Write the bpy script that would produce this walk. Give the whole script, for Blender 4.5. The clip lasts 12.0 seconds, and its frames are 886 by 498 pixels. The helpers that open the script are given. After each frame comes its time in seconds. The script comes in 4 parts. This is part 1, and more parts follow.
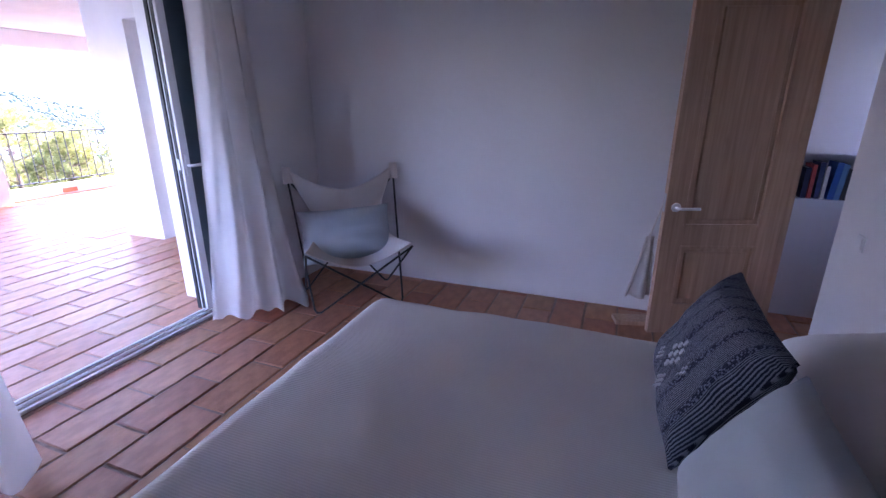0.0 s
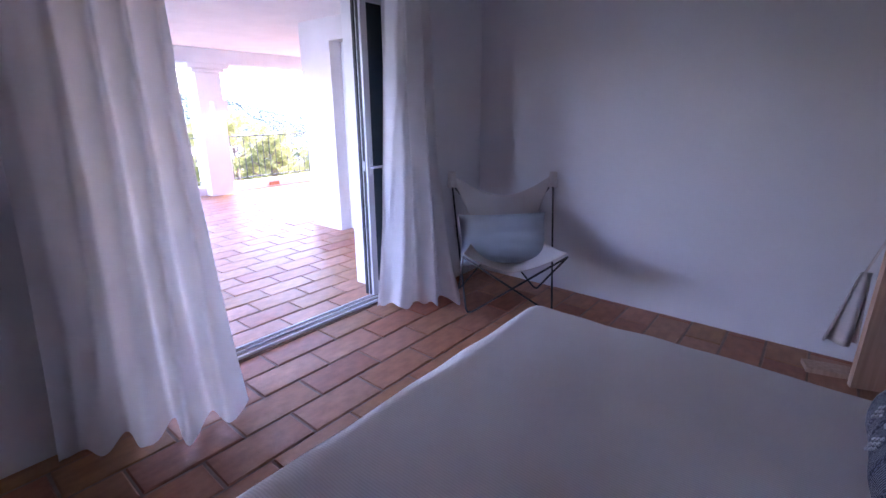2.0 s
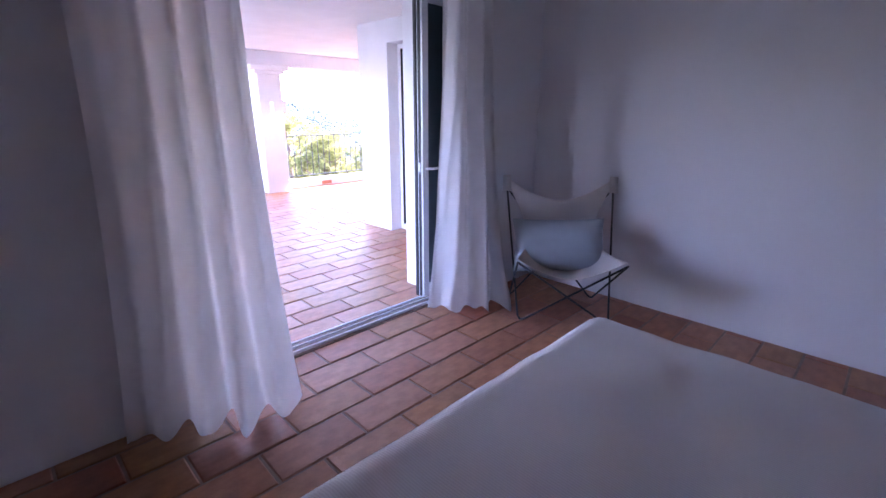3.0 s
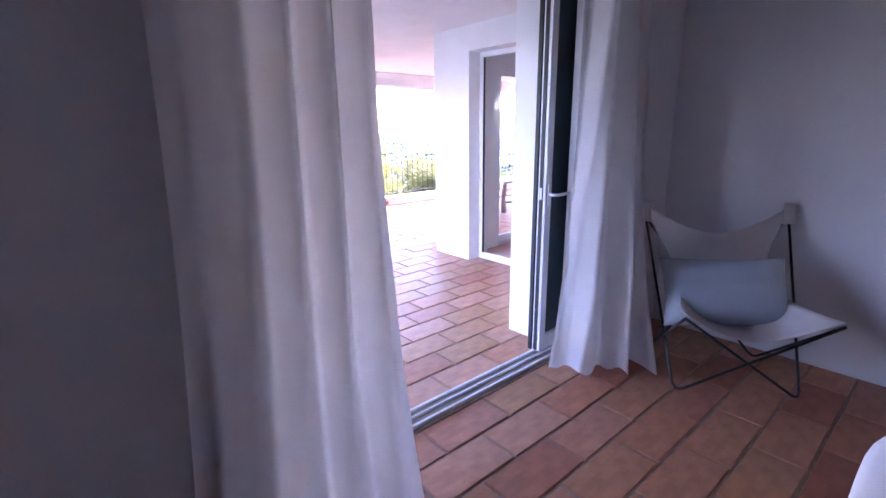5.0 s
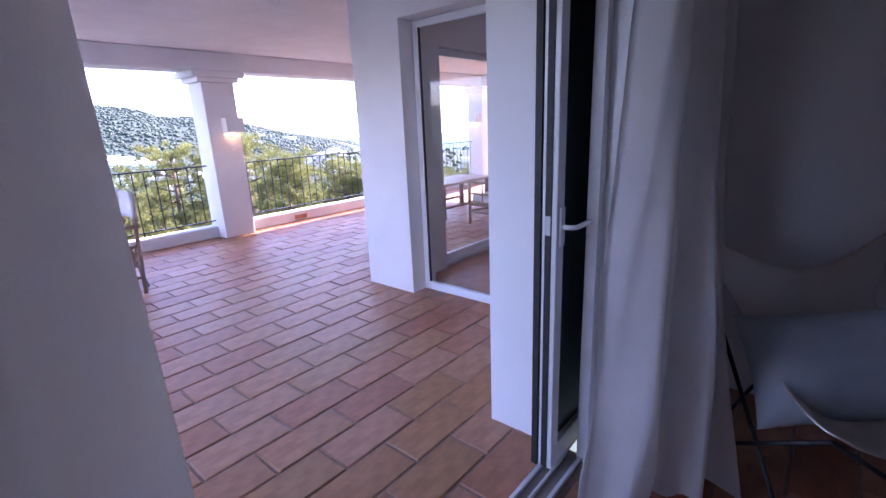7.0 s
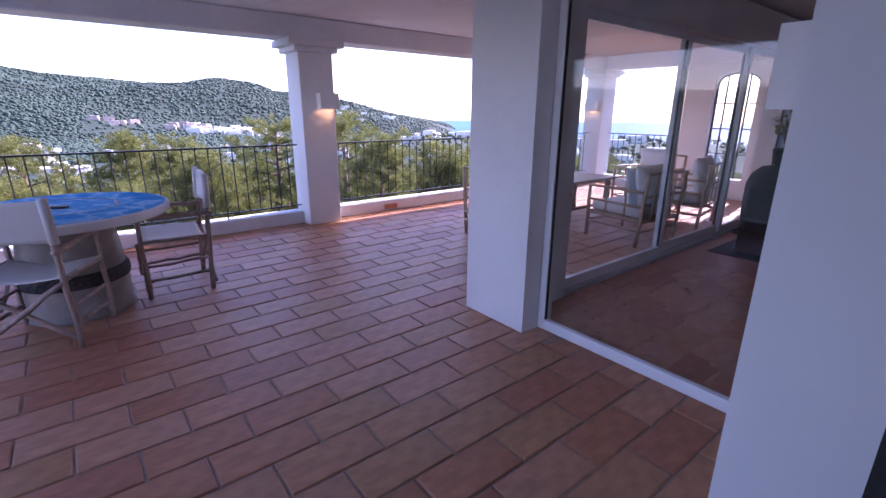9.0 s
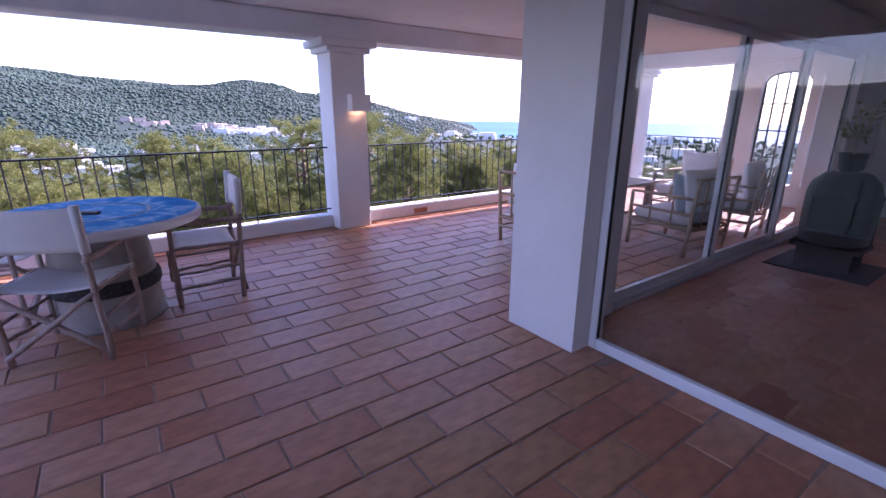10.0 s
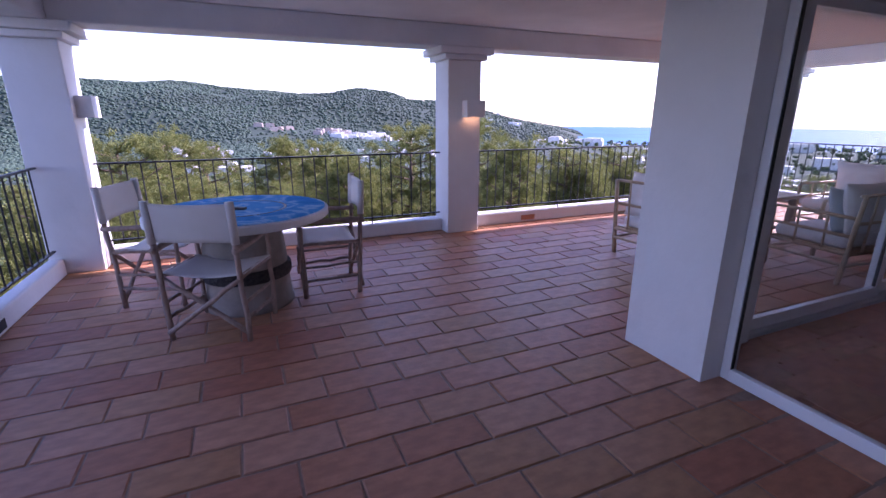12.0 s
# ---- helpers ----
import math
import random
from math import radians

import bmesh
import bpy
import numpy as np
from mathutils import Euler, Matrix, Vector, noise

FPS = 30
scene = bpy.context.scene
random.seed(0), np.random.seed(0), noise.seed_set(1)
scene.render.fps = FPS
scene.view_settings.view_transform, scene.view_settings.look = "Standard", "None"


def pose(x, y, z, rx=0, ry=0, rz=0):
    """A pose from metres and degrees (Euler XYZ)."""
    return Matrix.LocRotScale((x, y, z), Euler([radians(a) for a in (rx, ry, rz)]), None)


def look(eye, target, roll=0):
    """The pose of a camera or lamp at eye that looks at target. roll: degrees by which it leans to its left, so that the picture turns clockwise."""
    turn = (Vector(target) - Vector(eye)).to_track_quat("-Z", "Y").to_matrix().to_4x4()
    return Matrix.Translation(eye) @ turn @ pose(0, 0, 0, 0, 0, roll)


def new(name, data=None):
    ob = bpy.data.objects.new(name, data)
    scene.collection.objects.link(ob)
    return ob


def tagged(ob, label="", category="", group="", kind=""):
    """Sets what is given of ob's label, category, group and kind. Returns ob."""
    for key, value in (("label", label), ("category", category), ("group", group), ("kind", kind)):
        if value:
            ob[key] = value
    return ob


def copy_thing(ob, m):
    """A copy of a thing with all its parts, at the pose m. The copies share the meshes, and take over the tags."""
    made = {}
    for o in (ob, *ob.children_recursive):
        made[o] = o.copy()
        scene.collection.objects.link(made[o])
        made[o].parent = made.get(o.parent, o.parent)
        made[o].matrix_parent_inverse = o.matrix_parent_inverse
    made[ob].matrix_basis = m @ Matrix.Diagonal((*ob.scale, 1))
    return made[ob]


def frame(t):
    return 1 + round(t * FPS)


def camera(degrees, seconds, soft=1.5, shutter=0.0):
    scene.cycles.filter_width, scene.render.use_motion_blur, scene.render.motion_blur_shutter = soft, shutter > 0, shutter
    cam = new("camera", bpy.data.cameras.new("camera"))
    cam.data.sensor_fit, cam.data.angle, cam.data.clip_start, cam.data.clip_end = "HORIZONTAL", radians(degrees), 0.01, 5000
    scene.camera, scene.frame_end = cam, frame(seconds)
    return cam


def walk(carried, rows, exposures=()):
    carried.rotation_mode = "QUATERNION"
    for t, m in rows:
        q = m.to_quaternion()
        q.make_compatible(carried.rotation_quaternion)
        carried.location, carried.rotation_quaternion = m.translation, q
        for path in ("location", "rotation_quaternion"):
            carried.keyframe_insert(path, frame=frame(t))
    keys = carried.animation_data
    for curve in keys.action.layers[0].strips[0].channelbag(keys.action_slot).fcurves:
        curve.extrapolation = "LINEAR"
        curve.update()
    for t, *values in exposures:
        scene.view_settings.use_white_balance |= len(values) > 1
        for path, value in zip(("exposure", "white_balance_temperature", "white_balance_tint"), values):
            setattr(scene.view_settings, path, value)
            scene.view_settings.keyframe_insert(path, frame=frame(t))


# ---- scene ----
cam = camera(88.1, 12.0)
PATH = [
    (0, (-0.011, 0.005, 1.447), (-0.686, 1.784, 0.832), -0.1),
    (0.5, (-0.008, -0.034, 1.457), (-0.838, 1.68, 0.847), -0.2),
    (1, (-0.023, -0.057, 1.459), (-1.002, 1.58, 0.857), -0.2),
    (1.5, (-0.04, -0.079, 1.457), (-1.155, 1.472, 0.865), -0.2),
    (2, (-0.054, -0.078, 1.456), (-1.268, 1.401, 0.873), -0.2),
    (2.5, (-0.079, -0.097, 1.452), (-1.371, 1.318, 0.878), 0.2),
    (4.3, (-0.572, -0.008, 1.462), (-2.045, 1.229, 0.916), -0.1),
    (4.5, (-0.686, 0.006, 1.451), (-2.17, 1.243, 0.934), 0.2),
    (5, (-0.985, -0.017, 1.436), (-2.457, 1.239, 0.93), -0.8),
    (5.5, (-1.244, 0.033, 1.425), (-2.639, 1.372, 0.913), -2.4),
    (6, (-1.504, 0.268, 1.426), (-2.835, 1.668, 0.909), -2.8),
    (6.5, (-1.73, 0.497, 1.418), (-2.992, 1.957, 0.892), -2.9),
    (6.7, (-1.808, 0.595, 1.423), (-3.05, 2.072, 0.898), -2.6),
    (8.3, (-2.493, 1.213, 1.409), (-3.915, 2.498, 0.835), -0.2),
    (8.5, (-2.571, 1.23, 1.414), (-4.015, 2.487, 0.835), -0.1),
    (9, (-2.758, 1.3, 1.423), (-4.254, 2.494, 0.842), 0.4),
    (9.5, (-2.89, 1.326, 1.439), (-4.422, 2.474, 0.86), 0.8),
    (10, (-3.013, 1.31, 1.431), (-4.563, 2.434, 0.853), 0.3),
    (10.5, (-3.072, 1.281, 1.431), (-4.643, 2.377, 0.856), 0.4),
    (11, (-3.084, 1.262, 1.435), (-4.733, 2.238, 0.863), -0.3),
    (11.5, (-3.087, 1.241, 1.439), (-4.799, 2.105, 0.871), -0.4),
    (12, (-3.091, 1.221, 1.435), (-4.853, 1.985, 0.877), -0.0),
]
EXPOSURES = [(0, 5.05, 5880, 50), (2.5, 5.0, 5880, 50), (5.5, 4.75, 5880, 50), (6.5, 4.05, 5880, 48), (7.4, 2.95, 5850, 50), (8.3, 2.33, 5780, 50), (9.5, 2.35, 5750, 52), (12, 1.95, 5750, 50)]
walk(cam, [(t, look(eye, target, roll)) for t, eye, target, roll in PATH], EXPOSURES)

# ---- light ----
world = bpy.data.worlds.new("world")
scene.world = world
world.use_nodes = True
wn = world.node_tree
sky = wn.nodes.new("ShaderNodeTexSky")
sky.sky_type, sky.sun_disc = "NISHITA", False
SUN_EL, SUN_YAW = 38.0, 9.0          # degrees; yaw is turned from +y towards -x
sky.sun_elevation, sky.sun_rotation = radians(SUN_EL), radians(-SUN_YAW)
sky.air_density, sky.dust_density, sky.ozone_density = 1.0, 0.4, 1.5
wn.links.new(sky.outputs[0], wn.nodes["Background"].inputs[0])
wn.nodes["Background"].inputs[1].default_value = 0.1
sun = new("sun", bpy.data.lights.new("sun", "SUN"))
sun.data.energy, sun.data.angle, sun.data.color = 3.4, radians(0.5), (1.0, 0.94, 0.86)
sun_way = Vector((-math.sin(radians(SUN_YAW)) * math.cos(radians(SUN_EL)), math.cos(radians(SUN_YAW)) * math.cos(radians(SUN_EL)), math.sin(radians(SUN_EL))))
sun.matrix_world = look(sun_way * 40, (0, 0, 0))


# ---- materials ----
def mat_base(name, rough=0.6, metal=0.0):
    m = bpy.data.materials.new(name)
    m.use_nodes = True
    b = m.node_tree.nodes["Principled BSDF"]
    b.inputs["Roughness"].default_value, b.inputs["Metallic"].default_value = rough, metal
    return m, m.node_tree.nodes, m.node_tree.links, b


def ramp(n, l, src, stops):
    r = n.new("ShaderNodeValToRGB")
    while len(r.color_ramp.elements) < len(stops):
        r.color_ramp.elements.new(0.5)
    for e, (p, c) in zip(r.color_ramp.elements, stops):
        e.position, e.color = p, (*c, 1)
    l.new(src, r.inputs[0])
    return r.outputs[0]


def noise_tex(n, l, scale, detail=4, coord="Object", stretch=None):
    tc = n.new("ShaderNodeTexCoord")
    t = n.new("ShaderNodeTexNoise")
    t.inputs["Scale"].default_value, t.inputs["Detail"].default_value = scale, detail
    if stretch:
        mp = n.new("ShaderNodeMapping")
        mp.inputs["Scale"].default_value = stretch
        l.new(tc.outputs[coord], mp.inputs[0])
        l.new(mp.outputs[0], t.inputs["Vector"])
    else:
        l.new(tc.outputs[coord], t.inputs["Vector"])
    return t.outputs[0]


def mix(n, l, a, b, f, mode="MIX"):
    x = n.new("ShaderNodeMix")
    x.data_type, x.blend_type = "RGBA", mode
    for sock, v in ((x.inputs[0], f), (x.inputs[6], a), (x.inputs[7], b)):
        if isinstance(v, (int, float)):
            sock.default_value = v
        elif isinstance(v, tuple):
            sock.default_value = (*v, 1)
        else:
            l.new(v, sock)
    return x.outputs[2]


def bump(n, l, b, height, strength, dist=0.01):
    k = n.new("ShaderNodeBump")
    k.inputs["Strength"].default_value, k.inputs["Distance"].default_value = strength, dist
    l.new(height, k.inputs["Height"])
    l.new(k.outputs[0], b.inputs["Normal"])


def simple(name, c0, c1, scale=6, rough=0.6, metal=0.0, bstr=0.2, bscale=60, bdist=0.004, stretch=None):
    m, n, l, b = mat_base(name, rough, metal)
    l.new(ramp(n, l, noise_tex(n, l, scale, 5, stretch=stretch), [(0.3, c0), (0.7, c1)]), b.inputs["Base Color"])
    if bstr:
        bump(n, l, b, noise_tex(n, l, bscale, 4, stretch=stretch), bstr, bdist)
    return m


def tile_mat(name, island):
    m, n, l, b = mat_base(name, 0.5)
    if island:
        rnd = n.new("ShaderNodeNewGeometry").outputs["Random Per Island"]
    else:
        rnd = n.new("ShaderNodeObjectInfo").outputs["Random"]
    base = ramp(n, l, rnd, [(0.0, (0.41, 0.165, 0.085)), (0.25, (0.49, 0.225, 0.125)), (0.5, (0.42, 0.215, 0.10)), (0.75, (0.51, 0.26, 0.165)), (1.0, (0.37, 0.125, 0.065))])
    blot = ramp(n, l, noise_tex(n, l, 4.5, 5, "Object" if island else "Generated"), [(0.35, (0.86, 0.82, 0.8)), (0.65, (1.12, 1.1, 1.08))])
    c = mix(n, l, base, blot, 1.0, "MULTIPLY")
    big = ramp(n, l, noise_tex(n, l, 1.1, 3), [(0.3, (0.85, 0.85, 0.85)), (0.7, (1.1, 1.08, 1.05))])
    c = mix(n, l, c, big, 0.7, "MULTIPLY")
    l.new(c, b.inputs["Base Color"])
    rg = n.new("ShaderNodeMapRange")
    rg.inputs[3].default_value, rg.inputs[4].default_value = 0.36, 0.62
    l.new(noise_tex(n, l, 9, 4), rg.inputs[0])
    l.new(rg.outputs[0], b.inputs["Roughness"])
    bump(n, l, b, noise_tex(n, l, 22, 6), 0.35, 0.006)
    return m


def cloth(name, col, scale=260, rough=0.9, trans=0.0, bstr=0.25):
    m, n, l, b = mat_base(name, rough)
    v = ramp(n, l, noise_tex(n, l, 5, 5), [(0.3, tuple(x * 0.92 for x in col)), (0.7, col)])
    l.new(v, b.inputs["Base Color"])
    bump(n, l, b, noise_tex(n, l, scale, 2), bstr, 0.002)
    if trans:
        t = n.new("ShaderNodeBsdfTranslucent")
        l.new(v, t.inputs[0])
        s = n.new("ShaderNodeMixShader")
        s.inputs[0].default_value = trans
        l.new(b.outputs[0], s.inputs[1])
        l.new(t.outputs[0], s.inputs[2])
        l.new(s.outputs[0], n["Material Output"].inputs[0])
    return m


def ribbed(name, col):
    m, n, l, b = mat_base(name, 0.92)
    tc = n.new("ShaderNodeTexCoord")
    w = n.new("ShaderNodeTexWave")
    w.bands_direction = "Y"
    w.inputs["Scale"].default_value, w.inputs["Distortion"].default_value = 38, 0.6
    w.inputs["Detail Scale"].default_value = 0.3
    l.new(tc.outputs["Object"], w.inputs["Vector"])
    a = ramp(n, l, w.outputs[1], [(0.0, tuple(x * 0.9 for x in col)), (0.55, col)])
    spots = ramp(n, l, noise_tex(n, l, 3, 4), [(0.3, (0.93, 0.93, 0.94)), (0.7, (1, 1, 1))])
    l.new(mix(n, l, a, spots, 1.0, "MULTIPLY"), b.inputs["Base Color"])
    bump(n, l, b, w.outputs[1], 0.25, 0.003)
    return m


def indigo(name):
    m, n, l, b = mat_base(name, 0.9)
    tc = n.new("ShaderNodeTexCoord")
    mp = n.new("ShaderNodeMapping")
    l.new(tc.outputs["Object"], mp.inputs[0])
    w = n.new("ShaderNodeTexWave")
    w.bands_direction = "X"
    w.inputs["Scale"].default_value, w.inputs["Distortion"].default_value = 62, 1.6
    w.inputs["Detail"].default_value, w.inputs["Detail Scale"].default_value = 3, 6
    l.new(mp.outputs[0], w.inputs["Vector"])
    fine = ramp(n, l, w.outputs[1], [(0.45, (0.012, 0.017, 0.04)), (0.75, (0.25, 0.27, 0.32))])
    w2 = n.new("ShaderNodeTexWave")
    w2.bands_direction = "X"
    w2.inputs["Scale"].default_value, w2.inputs["Distortion"].default_value = 4.2, 0.2
    l.new(mp.outputs[0], w2.inputs["Vector"])
    bands = ramp(n, l, w2.outputs[1], [(0.1, (0, 0, 0)), (0.25, (1, 1, 1))])
    vo = n.new("ShaderNodeTexVoronoi")
    vo.distance = "CHEBYCHEV"
    vo.inputs["Scale"].default_value = 150
    l.new(mp.outputs[0], vo.inputs["Vector"])
    dots = ramp(n, l, vo.outputs[0], [(0.3, (0.16, 0.18, 0.24)), (0.42, (0.012, 0.016, 0.04))])
    l.new(mix(n, l, dots, fine, bands), b.inputs["Base Color"])
    bump(n, l, b, w.outputs[1], 0.3, 0.003)
    return m


def wood(name, c0, c1, axis=(14, 14, 0.7), rough=0.55):
    m, n, l, b = mat_base(name, rough)
    g = noise_tex(n, l, 3.2, 8, stretch=axis)
    c = ramp(n, l, g, [(0.25, c0), (0.5, tuple((x + y) / 2 for x, y in zip(c0, c1))), (0.75, c1)])
    knots = ramp(n, l, noise_tex(n, l, 2.2, 2, stretch=(2.4, 2.4, 1)), [(0.7, (1, 1, 1)), (0.78, (0.55, 0.45, 0.4))])
    l.new(mix(n, l, c, knots, 1.0, "MULTIPLY"), b.inputs["Base Color"])
    bump(n, l, b, g, 0.25, 0.003)
    return m


def glass_mat(name):
    m, n, l, b = mat_base(name, 0.0)
    g = n.new("ShaderNodeBsdfGlossy")
    g.inputs["Roughness"].default_value = 0.0
    t = n.new("ShaderNodeBsdfTransparent")
    t.inputs[0].default_value = (0.96, 0.975, 0.975, 1)
    lw = n.new("ShaderNodeLayerWeight")
    pw = n.new("ShaderNodeMath")
    pw.operation = "POWER"
    pw.inputs[1].default_value = 4.0
    l.new(lw.outputs["Facing"], pw.inputs[0])
    fr = n.new("ShaderNodeMapRange")
    fr.inputs[3].default_value, fr.inputs[4].default_value = 0.035, 0.6
    l.new(pw.outputs[0], fr.inputs[0])
    s = n.new("ShaderNodeMixShader")
    l.new(fr.outputs[0], s.inputs[0])
    l.new(t.outputs[0], s.inputs[1])
    l.new(g.outputs[0], s.inputs[2])
    l.new(s.outputs[0], n["Material Output"].inputs[0])
    return m


def foliage(name, c0, c1, c2, scale=0.6, trans=0.0):
    m, n, l, b = mat_base(name, 0.8)
    a = ramp(n, l, n.new("ShaderNodeNewGeometry").outputs["Random Per Island"], [(0.0, c0), (0.5, c1), (1.0, c2)])
    k = ramp(n, l, noise_tex(n, l, scale, 4), [(0.3, (0.7, 0.72, 0.7)), (0.7, (1.2, 1.18, 1.1))])
    c = mix(n, l, a, k, 1.0, "MULTIPLY")
    l.new(c, b.inputs["Base Color"])
    if trans:
        t = n.new("ShaderNodeBsdfTranslucent")
        l.new(c, t.inputs[0])
        s = n.new("ShaderNodeMixShader")
        s.inputs[0].default_value = trans
        l.new(b.outputs[0], s.inputs[1])
        l.new(t.outputs[0], s.inputs[2])
        l.new(s.outputs[0], n["Material Output"].inputs[0])
    return m


M_PLASTER = simple("plaster_white", (0.74, 0.73, 0.73), (0.81, 0.80, 0.80), 2.5, 0.85, 0, 0.3, 9, 0.02)
M_PLASTER_IN = simple("plaster_inside", (0.78, 0.78, 0.79), (0.83, 0.83, 0.84), 1.6, 0.8, 0, 0.25, 7, 0.02)
M_GROUT = simple("grout", (0.27, 0.18, 0.135), (0.37, 0.26, 0.2), 20, 0.9, 0, 0.4, 80)
M_TILE = tile_mat("terracotta_tile", False)
M_TILE_J = tile_mat("terracotta_tile_joined", True)
M_WHITE_METAL = simple("white_lacquer", (0.76, 0.77, 0.79), (0.8, 0.81, 0.83), 5, 0.3, 0, 0, 0)
M_ALU = simple("grey_aluminium", (0.5, 0.52, 0.54), (0.58, 0.6, 0.62), 5, 0.35, 0.2, 0, 0)
M_RUBBER = simple("black_rubber", (0.012, 0.012, 0.013), (0.03, 0.03, 0.03), 30, 0.6)
M_IRON = simple("black_iron", (0.012, 0.013, 0.015), (0.035, 0.035, 0.037), 40, 0.45, 0.3, 0.3, 90)
M_GLASS = glass_mat("clear_glass")
# opaque pane: the dark of the unlit space behind is its colour
M_UNLIT_PANE = simple("unlit_pane", (0.07, 0.105, 0.125), (0.085, 0.125, 0.145), 2, 0.05, 0, 0, 0)
M_CURTAIN = cloth("white_cotton", (0.84, 0.83, 0.83), 300, 0.9, 0.34)
M_CANVAS = cloth("cream_canvas", (0.74, 0.69, 0.65), 320, 0.92, 0.08)
M_CANVAS_D = cloth("weathered_canvas", (0.7, 0.66, 0.62), 320, 0.92, 0.15)
M_BLUECUSH = cloth("pale_blue_linen", (0.44, 0.5, 0.54), 280)
M_SPREAD = ribbed("ribbed_bedspread", (0.88, 0.87, 0.86))
M_SHEET = cloth("white_sheet", (0.83, 0.81, 0.81), 300)
M_INDIGO = indigo("indigo_weave")
M_INDIGO_L = cloth("indigo_print_light", (0.5, 0.52, 0.56), 300)
M_DOOR = wood("limed_pine", (0.48, 0.29, 0.19), (0.68, 0.46, 0.32))
M_STICK = wood("grey_stick_wood", (0.24, 0.165, 0.13), (0.42, 0.31, 0.26), (10, 10, 4), 0.7)
M_BAMBOO = wood("bamboo", (0.38, 0.25, 0.15), (0.58, 0.42, 0.27), (6, 6, 6), 0.45)
M_PLANK = wood("pale_plank", (0.42, 0.31, 0.22), (0.6, 0.47, 0.35), (3, 18, 18), 0.5)
M_BLACK = simple("matt_black_steel", (0.008, 0.008, 0.009), (0.02, 0.02, 0.02), 8, 0.5, 0.3, 0.1, 60)
M_SOOT = simple("soot_black_iron", (0.004, 0.004, 0.004), (0.012, 0.011, 0.011), 8, 0.75, 0, 0.2, 60)
M_CONCRETE = simple("spool_render", (0.22, 0.185, 0.16), (0.36, 0.31, 0.27), 6, 0.85, 0, 0.5, 30, 0.006)
M_ROPE = simple("dark_rope", (0.015, 0.014, 0.016), (0.07, 0.06, 0.06), 40, 0.9, 0, 0.8, 60, 0.01)
M_SAND = simple("cut_clay", (0.35, 0.16, 0.09), (0.45, 0.22, 0.13), 20, 0.8)
M_BARK = simple("pine_bark", (0.10, 0.065, 0.045), (0.2, 0.14, 0.1), 5, 0.9, 0, 0.8, 14, 0.03, (3, 3, 0.8))
M_NEEDLE = foliage("pine_needles", (0.10, 0.125, 0.03), (0.17, 0.19, 0.05), (0.27, 0.27, 0.085), 0.7, 0.4)
M_FOREST = foliage("pine_wood", (0.04, 0.066, 0.022), (0.06, 0.09, 0.03), (0.09, 0.12, 0.042), 0.02)
# bluer than the near wood: distance haze is put into the base colour
M_FAR_HAZED = foliage("hazed_pine_wood", (0.025, 0.052, 0.036), (0.034, 0.068, 0.046), (0.046, 0.086, 0.058), 0.004)
M_HOUSE = simple("lime_wash", (0.72, 0.69, 0.66), (0.8, 0.78, 0.76), 0.3, 0.85, 0, 0, 0)
M_HOUSE_P = simple("pink_render", (0.46, 0.36, 0.31), (0.55, 0.45, 0.4), 0.3, 0.85, 0, 0, 0)


def ground_mat():
    m, n, l, b = mat_base("scrub_ground", 0.95)
    # blue-green base follows the haze tint of the far woods
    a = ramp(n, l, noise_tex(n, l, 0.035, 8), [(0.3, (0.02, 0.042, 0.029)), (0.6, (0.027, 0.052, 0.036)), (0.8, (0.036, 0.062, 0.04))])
    f = ramp(n, l, noise_tex(n, l, 0.6, 6), [(0.3, (0.6, 0.6, 0.6)), (0.7, (1.2, 1.2, 1.2))])
    l.new(mix(n, l, a, f, 1.0, "MULTIPLY"), b.inputs["Base Color"])
    bump(n, l, b, noise_tex(n, l, 0.12, 6), 0.5, 2.0)
    return m


def sea_mat():
    m, n, l, b = mat_base("sea_water", 0.55)
    b.inputs["Specular IOR Level"].default_value = 0.15
    l.new(ramp(n, l, noise_tex(n, l, 0.003, 5), [(0.3, (0.012, 0.09, 0.24)), (0.7, (0.02, 0.14, 0.34))]), b.inputs["Base Color"])
    bump(n, l, b, noise_tex(n, l, 0.08, 5), 0.6, 1.0)
    return m


def blue_top():
    m, n, l, b = mat_base("blue_glaze_sheen", 0.3)
    b.inputs["Specular IOR Level"].default_value = 0.0
    g = noise_tex(n, l, 4.5, 3)
    # blue glaze; the pale veins paint in the reflected streaks, as specular is off
    c = ramp(n, l, g, [(0.34, (0.05, 0.24, 0.52)), (0.45, (0.09, 0.33, 0.62)), (0.5, (0.36, 0.55, 0.72)), (0.55, (0.09, 0.33, 0.62)), (0.68, (0.12, 0.38, 0.66))])
    l.new(c, b.inputs["Base Color"])
    return m


M_GROUND, M_SEA, M_BLUETOP = ground_mat(), sea_mat(), blue_top()


# ---- mesh helpers ----
def thing(name, label, category, group="", at=None):
    ob = tagged(new(name), label, category, group)
    if at is not None:
        ob.matrix_basis = at
    return ob


def part(name, bm, material, parent=None, label="", smooth=False):
    me = bpy.data.meshes.new(name)
    bmesh.ops.recalc_face_normals(bm, faces=bm.faces)
    bm.to_mesh(me)
    bm.free()
    me.materials.append(material)
    if smooth:
        me.shade_smooth()
    ob = new(name, me)
    ob.parent = parent
    if label:
        tagged(ob, label)
    return ob


def structure(name, bm, material, label, category, smooth=False):
    return tagged(part(name, bm, material, None, "", smooth), label, category, "", "structure")


